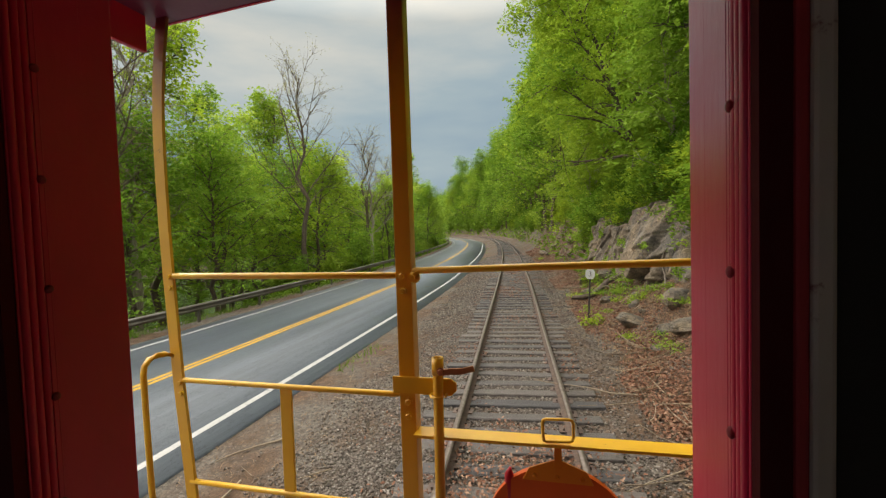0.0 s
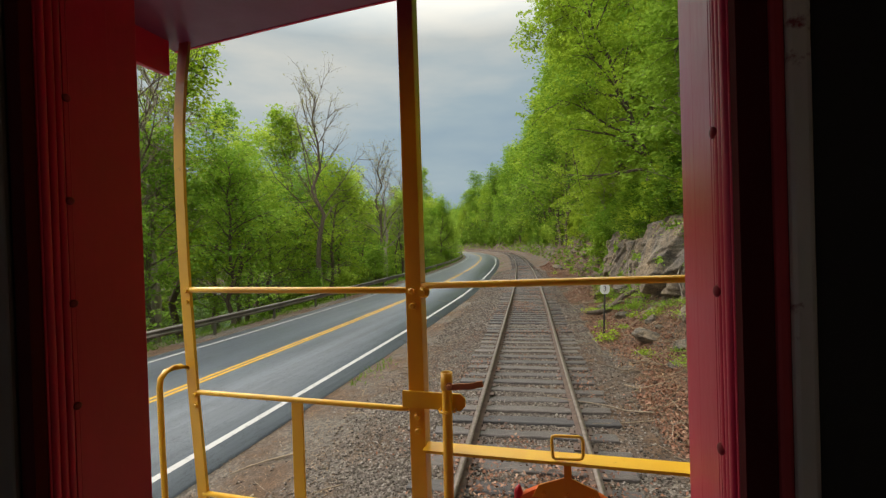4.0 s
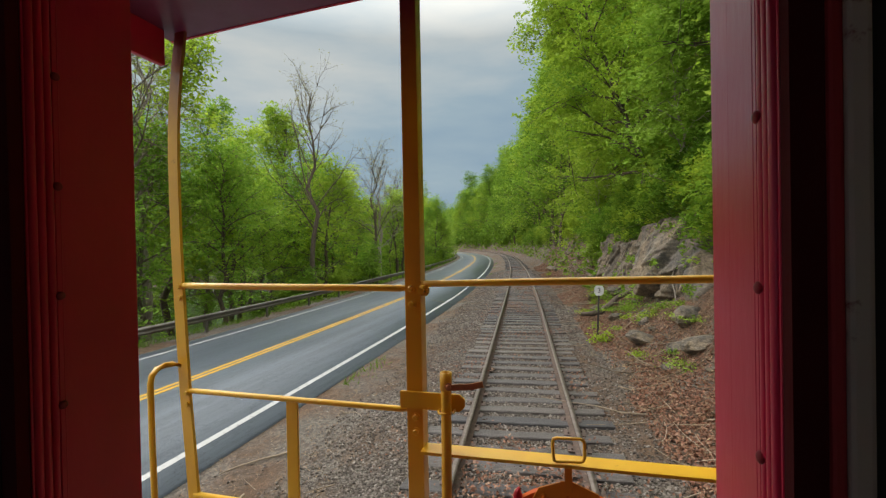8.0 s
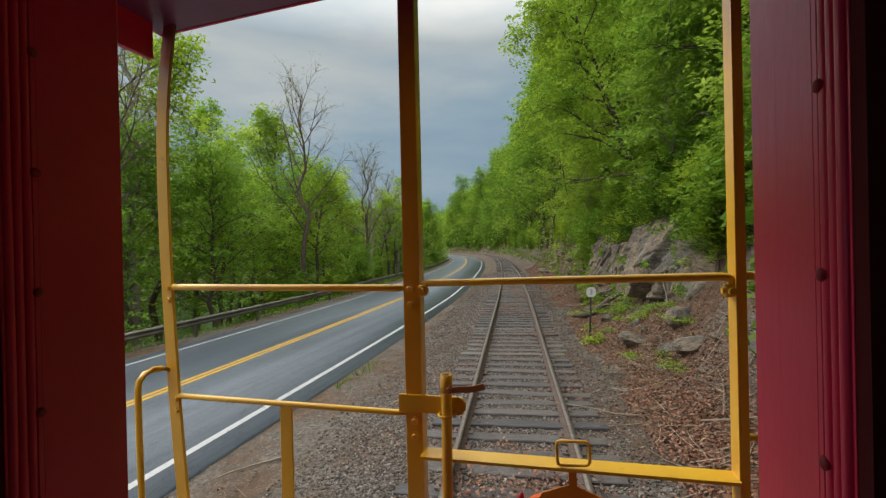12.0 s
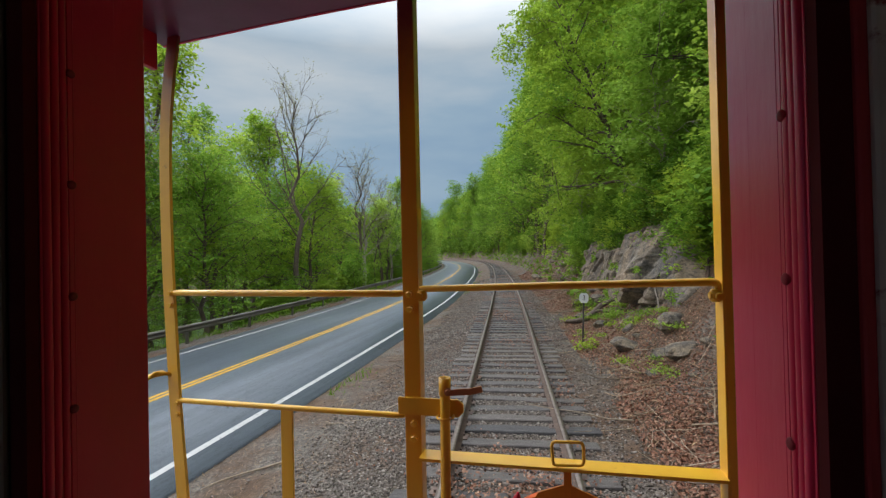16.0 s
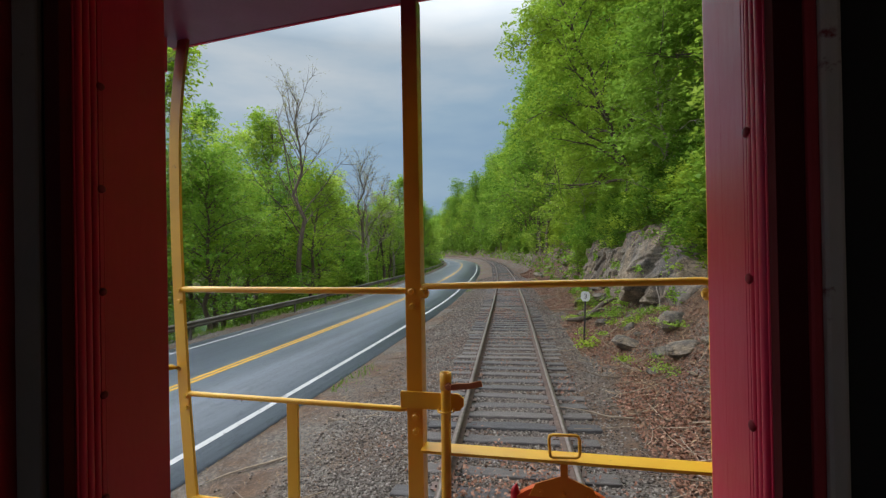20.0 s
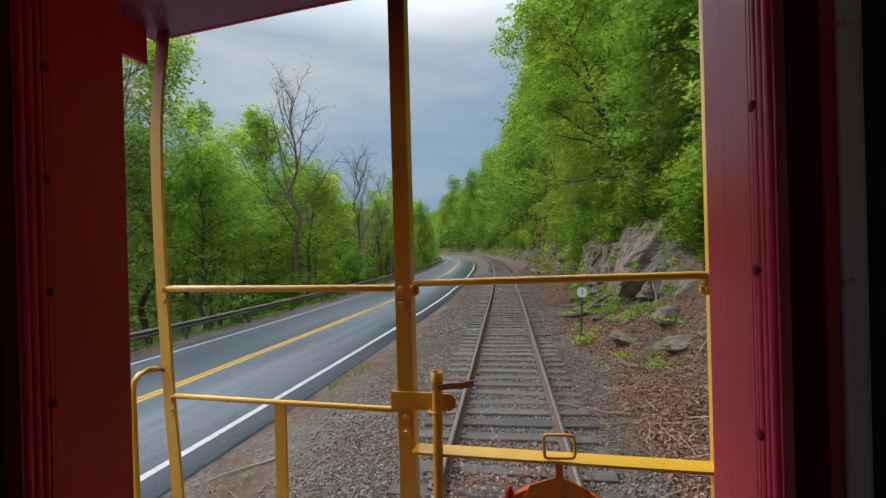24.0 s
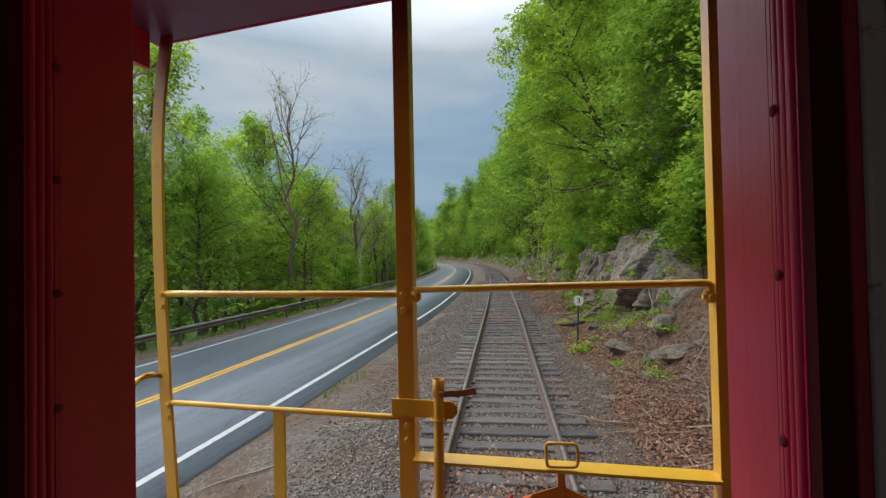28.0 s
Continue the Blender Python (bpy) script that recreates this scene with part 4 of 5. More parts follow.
bm.faces.new(ringv[3][::-1])
bmesh.ops.recalc_face_normals(bm, faces=bm.faces[:])
disc = cpart("drumhead_disc", bm, M_ORANGE, label="round orange-red drumhead disc seen from behind")
bm = bmesh.new()
trap = [(-0.07, 1.70), (0.16, 1.70), (0.14, 1.742), (0.058, 1.774), (0.034, 1.774), (-0.048, 1.742)]
fa = [bm.verts.new((x, D - 0.002, z)) for x, z in trap]
fb = [bm.verts.new((x, D + 0.005, z)) for x, z in trap]
bm.faces.new(fa)
bm.faces.new(fb[::-1])
for k in range(6):
    bm.faces.new((fa[k], fa[(k + 1) % 6], fb[(k + 1) % 6], fb[k]))
bmesh.ops.recalc_face_normals(bm, faces=bm.faces[:])
sub("hanger_plate", bm, M_AMBER, disc, "orange-yellow hanger plate")
for x in (-0.03, 0.045, 0.125):
    sub("bolt", bolt_head((x, D - 0.002, 1.716), "y", 0.008, 0.01), M_AMBER, disc)
cpart("red_valve_cap", rings([(-0.118, D + 0.02, 1.6), (-0.118, D + 0.02, 1.70), (-0.117, D + 0.02, 1.712), (-0.114, D + 0.02, 1.726)], [0.015, 0.016, 0.011, 0.003], 12), painted("bright_red_paint", (0.55, 0.01, 0.03), (0.4, 0.01, 0.02), (0.2, 0.02, 0.02), 0.35, 0.75), label="bright red valve cap")
# rails beyond the gate post, running to the other corner post
cpart("top_rail", rings([(0.517, D, 2.436), (1.0, D, 2.436), (1.47, D, 2.436)], RPIPE, 12), M_YELLOW, label="yellow pipe handrail")
cpart("middle_rail", rings([(0.517, D, 1.968), (1.0, D, 1.968), (1.47, D, 1.968)], 0.0105, 12), M_YELLOW, label="yellow pipe rail")
cpart("corner_post", rings([(-x, D, z) for x, z in zip(PX, PZ)], 0, flat=(0.047, 0.014)), M_POST, label="yellow flat iron corner post bent in at the top")
# rain drops hanging under the pipes
rnd = random.Random(14)
for k in range(16):
    x = rnd.uniform(-1.42, -0.55)
    z = (2.39, 1.9605)[k % 2]
    cpart("rain_drop", rings([(x, D, z + 0.002), (x, D, z - 0.001), (x, D, z - 0.004), (x, D, z - 0.0062)], [0.0016, 0.0028, 0.003, 0.0012], 10), M_DROP, label="clear hanging rain drop")


# ---- rock cutting beside the track ----
def rock_rise(y):
    """Height of the rock along the track."""
    end = np.clip((26.5 - y) / 2.2, 0.05, 1) * np.clip((y - 10.5) / 2.5, 0.03, 1)
    return (2.75 + 0.55 * fbm(y, y * 0, 0.5, 3) + 0.2 * fbm(y, y * 0, 1.9, 13)) * end ** 0.6


def rock_face():
    """A steep broken face: bedding ledges, blocks set back at random, joints between them."""
    ys = np.linspace(10.5, 26.5, 520)
    us = np.linspace(0, 1, 96)
    Y, U = np.meshgrid(ys, us)
    hgt = rock_rise(Y)
    foot = 3.75 + 0.3 * fbm(Y, Y * 0, 0.7, 5)
    Z = 0.25 + U * hgt
    lean = 0.7 * U ** 1.2
    # broken facets: every block a plane of its own, set in or out, with smaller chips on it
    rng = np.random.RandomState(4)
    wy, wz = Y + 0.07 * fbm(Y, Z, 2.2, 6), Z + 0.06 * fbm(Z, Y, 2.5, 7)

    def facets(count, sy, sz, out, tip):
        py, pz = rng.uniform(9.5, 27.5, count), rng.uniform(-0.6, 5.8, count)
        po, ty_, tz_ = rng.uniform(-out, out, count), rng.normal(size=count) * tip, rng.normal(size=count) * tip
        d1 = np.full(Y.shape, 1e9)
        d2 = d1.copy()
        best = np.zeros(Y.shape)
        for q in range(count):
            sl_ = 0.35 * (wz - pz[q])
            d = ((wy - py[q] + sl_) / sy) ** 2 + ((wz - pz[q] - 0.2 * (wy - py[q])) / sz) ** 2
            near = d < d1
            d2 = np.where(near, d1, np.minimum(d2, d))
            best = np.where(near, po[q] + ty_[q] * (wy - py[q]) + tz_[q] * (wz - pz[q]), best)
            d1 = np.where(near, d, d1)
        return best, np.sqrt(d2) - np.sqrt(d1)
    big, gap1 = facets(60, 0.9, 1.2, 0.20, 0.10)
    small, gap2 = facets(620, 0.7, 0.8, 0.06, 0.2)
    S = foot + lean + (big + small) * np.clip(U * 6, 0.2, 1) + 0.02 * fbm(Y, Z, 1.3, 8) + 0.005 * fbm(Y, Z, 9.0, 9)
    for q in range(1):
        S[:, 1:-1] = 0.25 * S[:, :-2] + 0.5 * S[:, 1:-1] + 0.25 * S[:, 2:]
        S[1:-1] = 0.25 * S[:-2] + 0.5 * S[1:-1] + 0.25 * S[2:]
    X = track_x(Y) + S - 0.012 * fbm(Y, Z, 7.0, 11) + np.clip(0.08 - gap1, 0, 0.08) * 0.9 + np.clip(0.05 - gap2, 0, 0.05) * 0.4
    verts = np.stack([X, Y, Z - 0.15], -1).reshape(-1, 3)
    n = len(ys)
    i, j = np.meshgrid(np.arange(len(us) - 1), np.arange(n - 1), indexing="ij")
    k = (i * n + j).ravel()
    faces = np.stack([k, k + n, k + n + 1, k + 1], 1)
    # cap running back into the hill
    back = verts.reshape(len(us), n, 3)[-1].copy()
    back[:, 0] += 1.8
    back[:, 2] += 0.4
    base = len(verts)
    verts = np.concatenate([verts, back])
    t = (len(us) - 1) * n + np.arange(n - 1)
    faces = np.concatenate([faces, np.stack([t, base + np.arange(n - 1), base + np.arange(1, n), t + 1], 1)])
    # plants rooted in cracks of the face
    rg = np.random.RandomState(44)
    spots = []
    for q in range(34):
        a, b = rg.randint(30, 92), rg.randint(40, n - 12)
        m = rg.randint(25, 90)
        c = np.stack([X[a, b] - np.abs(rg.normal(size=m)) * 0.07, Y[a, b] + rg.normal(size=m) * 0.32, Z[a, b] - 0.2 + rg.normal(size=m) * 0.09], 1)
        spots.append(c)
    gp = part("rock_plants", leaves_np(np.concatenate(spots), 0.11, rg, name="rock_plants"), M_LEAF_YOUNG)
    tagged(gp, "small green plants growing from cracks in rock", "plants", kind="stuff")
    me = mesh_np("rock_face", verts, faces)
    ob = part("rock_face", me, M_ROCK)
    return tagged(ob, "steep layered grey-brown rock cutting with cracks", "rock face", kind="structure")




def boulder_mesh(seed):
    bm = bmesh.new()
    bmesh.ops.create_icosphere(bm, subdivisions=3, radius=1)
    off = Vector((seed * 3.1, seed * 1.7, 0))
    for v in bm.verts:
        d = v.co.normalized()
        k = 1 + 0.35 * noise.noise(d * 1.3 + off) + 0.12 * noise.noise(d * 4 + off)
        c = d * k
        for ax in (Vector((0.8, 0.5, 0.3)), Vector((-0.6, 0.7, 0.4)), Vector((0.1, -0.8, 0.6)), Vector((0.2, 0.1, 1))):
            ax = ax.normalized()
            over = c.dot(ax) - 0.72
            if over > 0:
                c -= ax * over * 0.85
        v.co = c
    me = bpy.data.meshes.new("boulder")
    bm.to_mesh(me)
    bm.free()
    me.materials.append(M_ROCK)
    return me


BOULDERS = [boulder_mesh(k) for k in range(4)]
rnd = random.Random(5)
for k in range(34):
    y = rnd.uniform(7, 46)
    s = rnd.uniform(2.5, 3.6) if y < 25 else rnd.uniform(2.9, 5.0)
    r = rnd.uniform(0.06, 0.16) * (1 + (rnd.random() < 0.22 and y > 15) * 1.6)
    x = float(track_x(y)) + s
    ob = part("boulder", BOULDERS[k % 4], M_ROCK)
    ob.matrix_basis = Matrix.LocRotScale((x, y, float(ground_z(x, y)) + r * 0.25), Euler((rnd.uniform(-0.4, 0.4), rnd.uniform(-0.4, 0.4), rnd.uniform(0, 6))), (r * rnd.uniform(1, 1.5), r, r * rnd.uniform(0.55, 0.8)))
    tagged(ob, "fallen grey rock lying in leaf litter", "rock", "fallen rocks below the cutting")


for x0, y0, r, flat in ((1.95, 11.4, 0.30, 0.6), (2.35, 10.2, 0.20, 0.75), (2.6, 9.4, 0.26, 0.7), (1.7, 14.6, 0.24, 0.6), (2.15, 12.6, 0.15, 0.8), (2.75, 10.9, 0.34, 0.8), (1.35, 17.2, 0.2, 0.7)):
    ob = part("boulder", BOULDERS[int(y0 * 10) % 4], M_ROCK)
    ob.matrix_basis = Matrix.LocRotScale((x0, y0, float(ground_z(x0, y0)) + r * 0.2), Euler((0.2 * math.sin(y0 * 7), 0.3 * math.cos(y0 * 5), y0 * 3.3)), (r * 1.35, r, r * flat))
    tagged(ob, "dark grey angular rock fallen beside the track", "rock", "fallen rocks below the cutting")


# ---- trees ----
def tubes_np(paths, sides=5):
    """Joined tapered tubes: each path is (points, radii)."""
    vs, fs, base = [], [], 0
    ang = np.arange(sides) * 2 * np.pi / sides
    for pts, rad in paths:
        pts, rad = np.array(pts, float), np.array(rad, float)
        d = np.gradient(pts, axis=0)
        d /= np.linalg.norm(d, axis=1)[:, None] + 1e-9
        ref = np.where(np.abs(d[:, 2:3]) < 0.9, np.array([[0, 0, 1.0]]), np.array([[1.0, 0, 0]]))
        a = np.cross(d, ref)
        a /= np.linalg.norm(a, axis=1)[:, None] + 1e-9
        b = np.cross(a, d)
        ring = pts[:, None, :] + rad[:, None, None] * (a[:, None, :] * np.cos(ang)[None, :, None] + b[:, None, :] * np.sin(ang)[None, :, None])
        n = len(pts)
        vs.append(ring.reshape(-1, 3))
        i, j = np.meshgrid(np.arange(n - 1), np.arange(sides), indexing="ij")
        k0, k1 = base + i * sides + j, base + i * sides + (j + 1) % sides
        fs.append(np.stack([k0, k1, k1 + sides, k0 + sides], -1).reshape(-1, 4))
        base += n * sides
    me = mesh_np("wood", np.concatenate(vs), np.concatenate(fs))
    me.polygons.foreach_set("use_smooth", np.ones(len(me.polygons), bool))
    return me


def leaves_np(centres, size, rng, up=0.6, aspect=0.55, name="leaves"):
    """Pointed leaf blades, each folded along its rib."""
    c = np.asarray(centres, float)
    n = len(c)
    nor = rng.normal(size=(n, 3))
    nor[:, 2] = np.abs(nor[:, 2]) + up
    nor /= np.linalg.norm(nor, axis=1)[:, None]
    u = np.cross(nor, rng.normal(size=(n, 3)))
    u /= np.linalg.norm(u, axis=1)[:, None] + 1e-9
    v = np.cross(nor, u)
    L = size * rng.uniform(0.6, 1.35, (n, 1))
    sag = nor * L * 0.12
    q = np.stack([c - u * L * 0.5 - sag, c + v * L * aspect * 0.5 - u * L * 0.08, c + u * L * 0.55 - sag, c - v * L * aspect * 0.5 - u * L * 0.08], 1)
    f = np.arange(4 * n).reshape(n, 4)
    return mesh_np(name, q.reshape(-1, 3), f)


rock_face()


def branch_path(rng, p, d, length, n, droop, wob):
    pts, d = [np.array(p, float)], np.array(d, float) / np.linalg.norm(d)
    for k in range(n):
        d = d + rng.normal(size=3) * wob + np.array([0, 0, -droop])
        d /= np.linalg.norm(d)
        pts.append(pts[-1] + d * length / n)
    return pts


def grow(seed, h, trunk_r, low, reach, limbs, twigs, leaves, leaf, up=0.55, lean=(0, 0), puff=0.45, droop=0.02, fork=False, bushy=1.0):
    """A tree's wood and its leaf places. low: height share at which limbs begin; reach: limb length share."""
    rng = np.random.RandomState(seed)
    paths, tips = [], []
    top = h * 0.93
    nseg = 9
    pts = [np.zeros(3) + np.array([0, 0, -0.4])]
    for k in range(nseg):
        q = (k + 1) / nseg
        pts.append(np.array([lean[0] * q ** 1.5 * h + rng.normal() * 0.018 * h, lean[1] * q ** 1.5 * h + rng.normal() * 0.018 * h, top * q]))
    rad = [trunk_r * (1.25 if k == 0 else 1) * (1 - 0.88 * (k / nseg) ** 0.9) for k in range(nseg + 1)]
    paths.append((pts, rad))
    P = np.array(pts)
    for k in range(limbs):
        q = low + (1 - low) * ((k + rng.rand() * 0.8) / limbs) ** 0.85
        q = min(q, 0.985)
        i = q * nseg
        a = int(min(i, nseg - 1))
        base = P[a] * (1 - (i - a)) + P[a + 1] * (i - a)
        az = k * 2.4 + rng.normal() * 0.5
        length = reach * h * (1.05 - 0.6 * (q - low) / (1 - low + 1e-6)) * rng.uniform(0.7, 1.15)
        rise = up + 0.9 * (q - low) + (0.5 if fork else 0)
        d = np.array([math.cos(az) + lean[0] * 1.2, math.sin(az) + lean[1] * 1.2, rise])
        bp = branch_path(rng, base, d, length, 6, droop, 0.13)
        r0 = trunk_r * (0.3 if fork else 0.42) * (1 - 0.65 * q)
        paths.append((bp, np.linspace(r0, r0 * 0.18, 7)))
        tips.append((bp[-1], 1.0))
        for t in range(twigs):
            j = rng.randint(1, 6)
            dd = (bp[j + 1] - bp[j])
            dd = dd / np.linalg.norm(dd) + rng.normal(size=3) * 0.75
            tl = length * rng.uniform(0.25, 0.5)
            tp = branch_path(rng, bp[j], dd, tl, 4, droop * 1.5, 0.16)
            paths.append((tp, np.linspace(r0 * 0.36, r0 * 0.07, 5)))
            tips.append((tp[-1], 0.8))
            tips.append((tp[2], 0.6))
    tips.append((P[-1], 0.9))
    C = np.array([t[0] for t in tips])
    W = np.array([t[1] for t in tips])
    # every tip carries a few flat sprays, one above the other, their rims drooping
    per = 4
    tip_of = np.repeat(np.arange(len(C)), per)
    ns = len(tip_of)
    sc_ = C[tip_of] + np.clip(rng.normal(size=(ns, 3)), -1.6, 1.6) * puff * np.array([0.85, 0.85, 0.6])
    sr_ = puff * rng.uniform(0.35, 1.0, ns)
    tilt_ = rng.normal(size=(ns, 2)) * 0.28
    w2 = np.repeat(W, per) * sr_ ** 1.6
    pick = rng.choice(ns, size=leaves, p=w2 / w2.sum())
    ang, rad_ = rng.rand(leaves) * 6.283, np.sqrt(rng.rand(leaves)) * sr_[pick]
    dx, dy = np.cos(ang) * rad_, np.sin(ang) * rad_
    dz = tilt_[pick, 0] * dx + tilt_[pick, 1] * dy - 0.45 * rad_ ** 2 / sr_[pick] + rng.normal(size=leaves) * 0.05 * bushy
    lv = sc_[pick] + np.stack([dx, dy, dz], 1)
    keep = lv[:, 2] > 0.15
    return tubes_np(paths), leaves_np(lv[keep], leaf, rng, up=1.3)


KINDS = {}


def kind_of(key, name, label, category, group, m_wood, m_leaf, *a, **k):
    wood, crown = grow(*a, **k)
    KINDS[key] = (name, label, category, group, m_wood, m_leaf, wood, crown)


HILL, BANK = "trees on the hillside", "trees along the river bank"
kind_of("hill_a", "broadleaf_tree", "leafy spring-green tree on the steep hillside", "tree", HILL, M_BARK, M_LEAF, 11, 18.5, 0.22, 0.14, 0.27, 24, 6, 9500, 0.30, puff=0.85)
kind_of("hill_b", "broadleaf_tree", "tall full green tree on the wooded slope", "tree", HILL, M_BARK, M_LEAF, 12, 22.0, 0.26, 0.2, 0.24, 26, 6, 10500, 0.31, puff=0.9)
kind_of("hill_c", "broadleaf_tree", "yellow-green young-leaved tree on the slope", "tree", HILL, M_BARK, M_LEAF_YOUNG, 13, 14.5, 0.17, 0.1, 0.30, 22, 6, 8500, 0.27, puff=0.72)
kind_of("hill_d", "broadleaf_tree", "shadowy deep green tree among the hillside woods", "tree", HILL, M_BARK, M_LEAF_DEEP, 14, 17.5, 0.2, 0.1, 0.28, 24, 6, 9500, 0.30, puff=0.82)
kind_of("bank_a", "river_tree", "bright green tree on the low river bank", "tree", BANK, M_BARK, M_LEAF_YOUNG, 21, 13.5, 0.16, 0.2, 0.30, 21, 6, 9000, 0.2, puff=0.52)
kind_of("bank_b", "river_tree", "mid-green leafy tree beyond the guardrail", "tree", BANK, M_BARK, M_LEAF, 22, 12.0, 0.18, 0.16, 0.34, 20, 6, 9000, 0.2, puff=0.56)
kind_of("bank_c", "river_tree", "vine-hung tree with clumped spring foliage", "tree", BANK, M_BARK, M_LEAF, 23, 15.0, 0.2, 0.25, 0.26, 22, 6, 8500, 0.21, puff=0.5)
kind_of("bare_a", "bare_tree", "nearly bare grey tree with a few opening buds", "tree", BANK, M_BARK_PALE, M_LEAF_DRY, 31, 15.0, 0.26, 0.30, 0.30, 20, 13, 3200, 0.075, up=0.8, puff=0.15, fork=True)
kind_of("bare_b", "bare_tree", "thin bare forked tree with sparse buds", "tree", BANK, M_BARK, M_LEAF_DRY, 32, 14.0, 0.23, 0.32, 0.40, 19, 13, 2800, 0.075, up=0.75, puff=0.15, fork=True)
kind_of("shrub_a", "shrub", "low leafy green shrub on the bank", "shrub", "shrubs on the banks", M_BARK, M_LEAF, 41, 2.6, 0.035, 0.05, 0.5, 14, 3, 2100, 0.16, puff=0.26)
kind_of("shrub_b", "shrub", "bright yellow-green shrub at the bank's foot", "shrub", "shrubs on the banks", M_BARK, M_LEAF_YOUNG, 42, 2.2, 0.03, 0.05, 0.55, 14, 3, 1900, 0.15, puff=0.26)
kind_of("shrub_c", "shrub", "dark green trailing shrub on the rock", "shrub", "shrubs on the banks", M_BARK, M_LEAF_DEEP, 43, 2.3, 0.03, 0.04, 0.6, 15, 3, 2000, 0.15, up=0.15, droop=0.12, puff=0.24)
kind_of("overhang", "overhanging_tree", "large tree leaning out from the rock top over the track", "tree", HILL, M_BARK, M_LEAF, 51, 9.5, 0.17, 0.14, 0.44, 26, 7, 30000, 0.135, up=0.35, lean=(-0.26, -0.02), puff=0.42, droop=0.035)


kind_of("young_maple", "young_maple", "slender young tree with bright yellow-green leaves", "tree", HILL, M_BARK_PALE, M_LEAF_YOUNG, 52, 7.5, 0.075, 0.08, 0.34, 24, 6, 9000, 0.16, up=0.4, lean=(-0.10, -0.05), puff=0.42, droop=0.03)


def plant(key, x, y, scale, rz, dz=0.0, tilt=0.0):
    z = float(ground_z(x, y)) + dz
    m = Matrix.LocRotScale((x, y, z), Euler((tilt * math.sin(rz), tilt * math.cos(rz), rz)), (scale, scale, scale * (0.92 + 0.16 * ((x * 7.3 + y * 3.1) % 1))))
    name, label, category, group, m_wood, m_leaf, wood, crown = KINDS[key]
    ob = thing(name, (0, 0, 0), label, category, group)
    part("trunk", wood, m_wood, ob)
    part("crown", crown, m_leaf, ob)
    ob.matrix_basis = m
    return ob


rnd = random.Random(77)
# hillside woods: rows going up from the cutting, thinner higher up
# rows starting below y 0 are unseen and darken the left jamb
for row, (s0, gap, y0, y1) in enumerate(((5.8, 4.4, 30, 250), (8.8, 4.4, 26, 260), (12.5, 4.8, -12, 250), (17.0, 5.4, -10, 200), (22.5, 6.2, -6, 160), (29, 7.0, 6, 155), (38, 8.0, 20, 155))):
    y = y0
    while y < y1:
        s = s0 + rnd.uniform(-1.2, 1.2)
        x = float(track_x(y)) + s
        # mostly deep green up to y 9, to cut bounce onto the jamb
        key = rnd.choices(("hill_a", "hill_b", "hill_c", "hill_d"), (4, 4, 2, 2) if y > 9 else (0, 1, 0, 3))[0]
        plant(key, x, y, (rnd.uniform(0.8, 1.2) if row == 0 else rnd.uniform(0.95, 1.35)) * min(1.3, 0.62 + y / 110), rnd.uniform(0, 6.28), -0.1, 0.06)
        y += gap * rnd.uniform(0.75, 1.3) * (1 + y / 200)
for y in (-4.0, 1.0, 5.0, 8.5, 12.5):
    plant("hill_c", float(track_x(y)) + 8.5 + rnd.uniform(-1, 1.5), y, rnd.uniform(0.5, 0.65), rnd.uniform(0, 6), -0.1)
for y, off, sc in ((15.0, 5.0, 0.95), (9.6, 5.6, 0.8), (29.5, 5.0, 1.0)):
    x = float(track_x(y)) + off
    lift = 0.0 if y < 10 or y > 27 else max(0.0, float(rock_rise(np.array(y))) - float(ground_z(x, y)))
    plant("young_maple", x, y, sc, y * 1.3, lift)
plant("overhang", float(track_x(20)) + 5.2, 20.0, 1.08, 0.0)
plant("overhang", float(track_x(13.5)) + 7.0, 13.5, 0.86, 0.5)
plant("hill_a", float(track_x(23)) + 7.5, 23.0, 0.62, 2.0)
# shrubs along the foot of the bank and on the rock
for k in range(80):
    y = rnd.uniform(24.5, 120)
    s = rnd.uniform(5.2, 7.2) if k % 4 else rnd.uniform(4.3, 5.2)
    plant(rnd.choice(("shrub_a", "shrub_b", "shrub_a")), float(track_x(y)) + s, y, rnd.uniform(0.6, 1.35) * (0.7 if s < 4 else 1), rnd.uniform(0, 6.28), -0.05)
for k in range(36):
    y = rnd.uniform(7, 25)
    plant(rnd.choice(("shrub_a", "shrub_b", "shrub_a")), float(track_x(y)) + rnd.uniform(4.6, 7.2), y, rnd.uniform(0.55, 1.1), rnd.uniform(0, 6.28), 0.1)
# brush hanging over the lip of the rock and standing at its far foot
for k in range(56):
    y = 11 + 15.5 * (k + rnd.random()) / 56
    x = float(track_x(y)) + (rnd.uniform(4.75, 5.6) if k % 2 else rnd.uniform(4.5, 4.8))
    top = 0.1 + float(rock_rise(np.array(y))) - 0.12
    plant(rnd.choice(("shrub_a", "shrub_b", "shrub_c", "shrub_c")), x, y, rnd.uniform(0.55, 1.0), rnd.uniform(0, 6.28), max(0.0, top - float(ground_z(x, y))), 0.2)
for y, s, sc in ((25.8, 3.9, 0.7), (27.2, 4.4, 0.9), (18.2, 2.9, 0.3)):
    plant("shrub_a", float(track_x(y)) + s, y, sc, y * 2.3, -0.05)
# dense dark growth beside the platform, unseen, added to block light from the left jamb
for k in range(13):
    y = -5 + 1.05 * k
    plant("hill_d", float(track_x(y)) + rnd.uniform(5.2, 7.5), y, rnd.uniform(0.36, 0.5), rnd.uniform(0, 6.28), -0.1)
    if y < 7:
        plant("shrub_c", float(track_x(y)) + rnd.uniform(3.6, 4.6), y, rnd.uniform(0.8, 1.3), rnd.uniform(0, 6.28), -0.05)
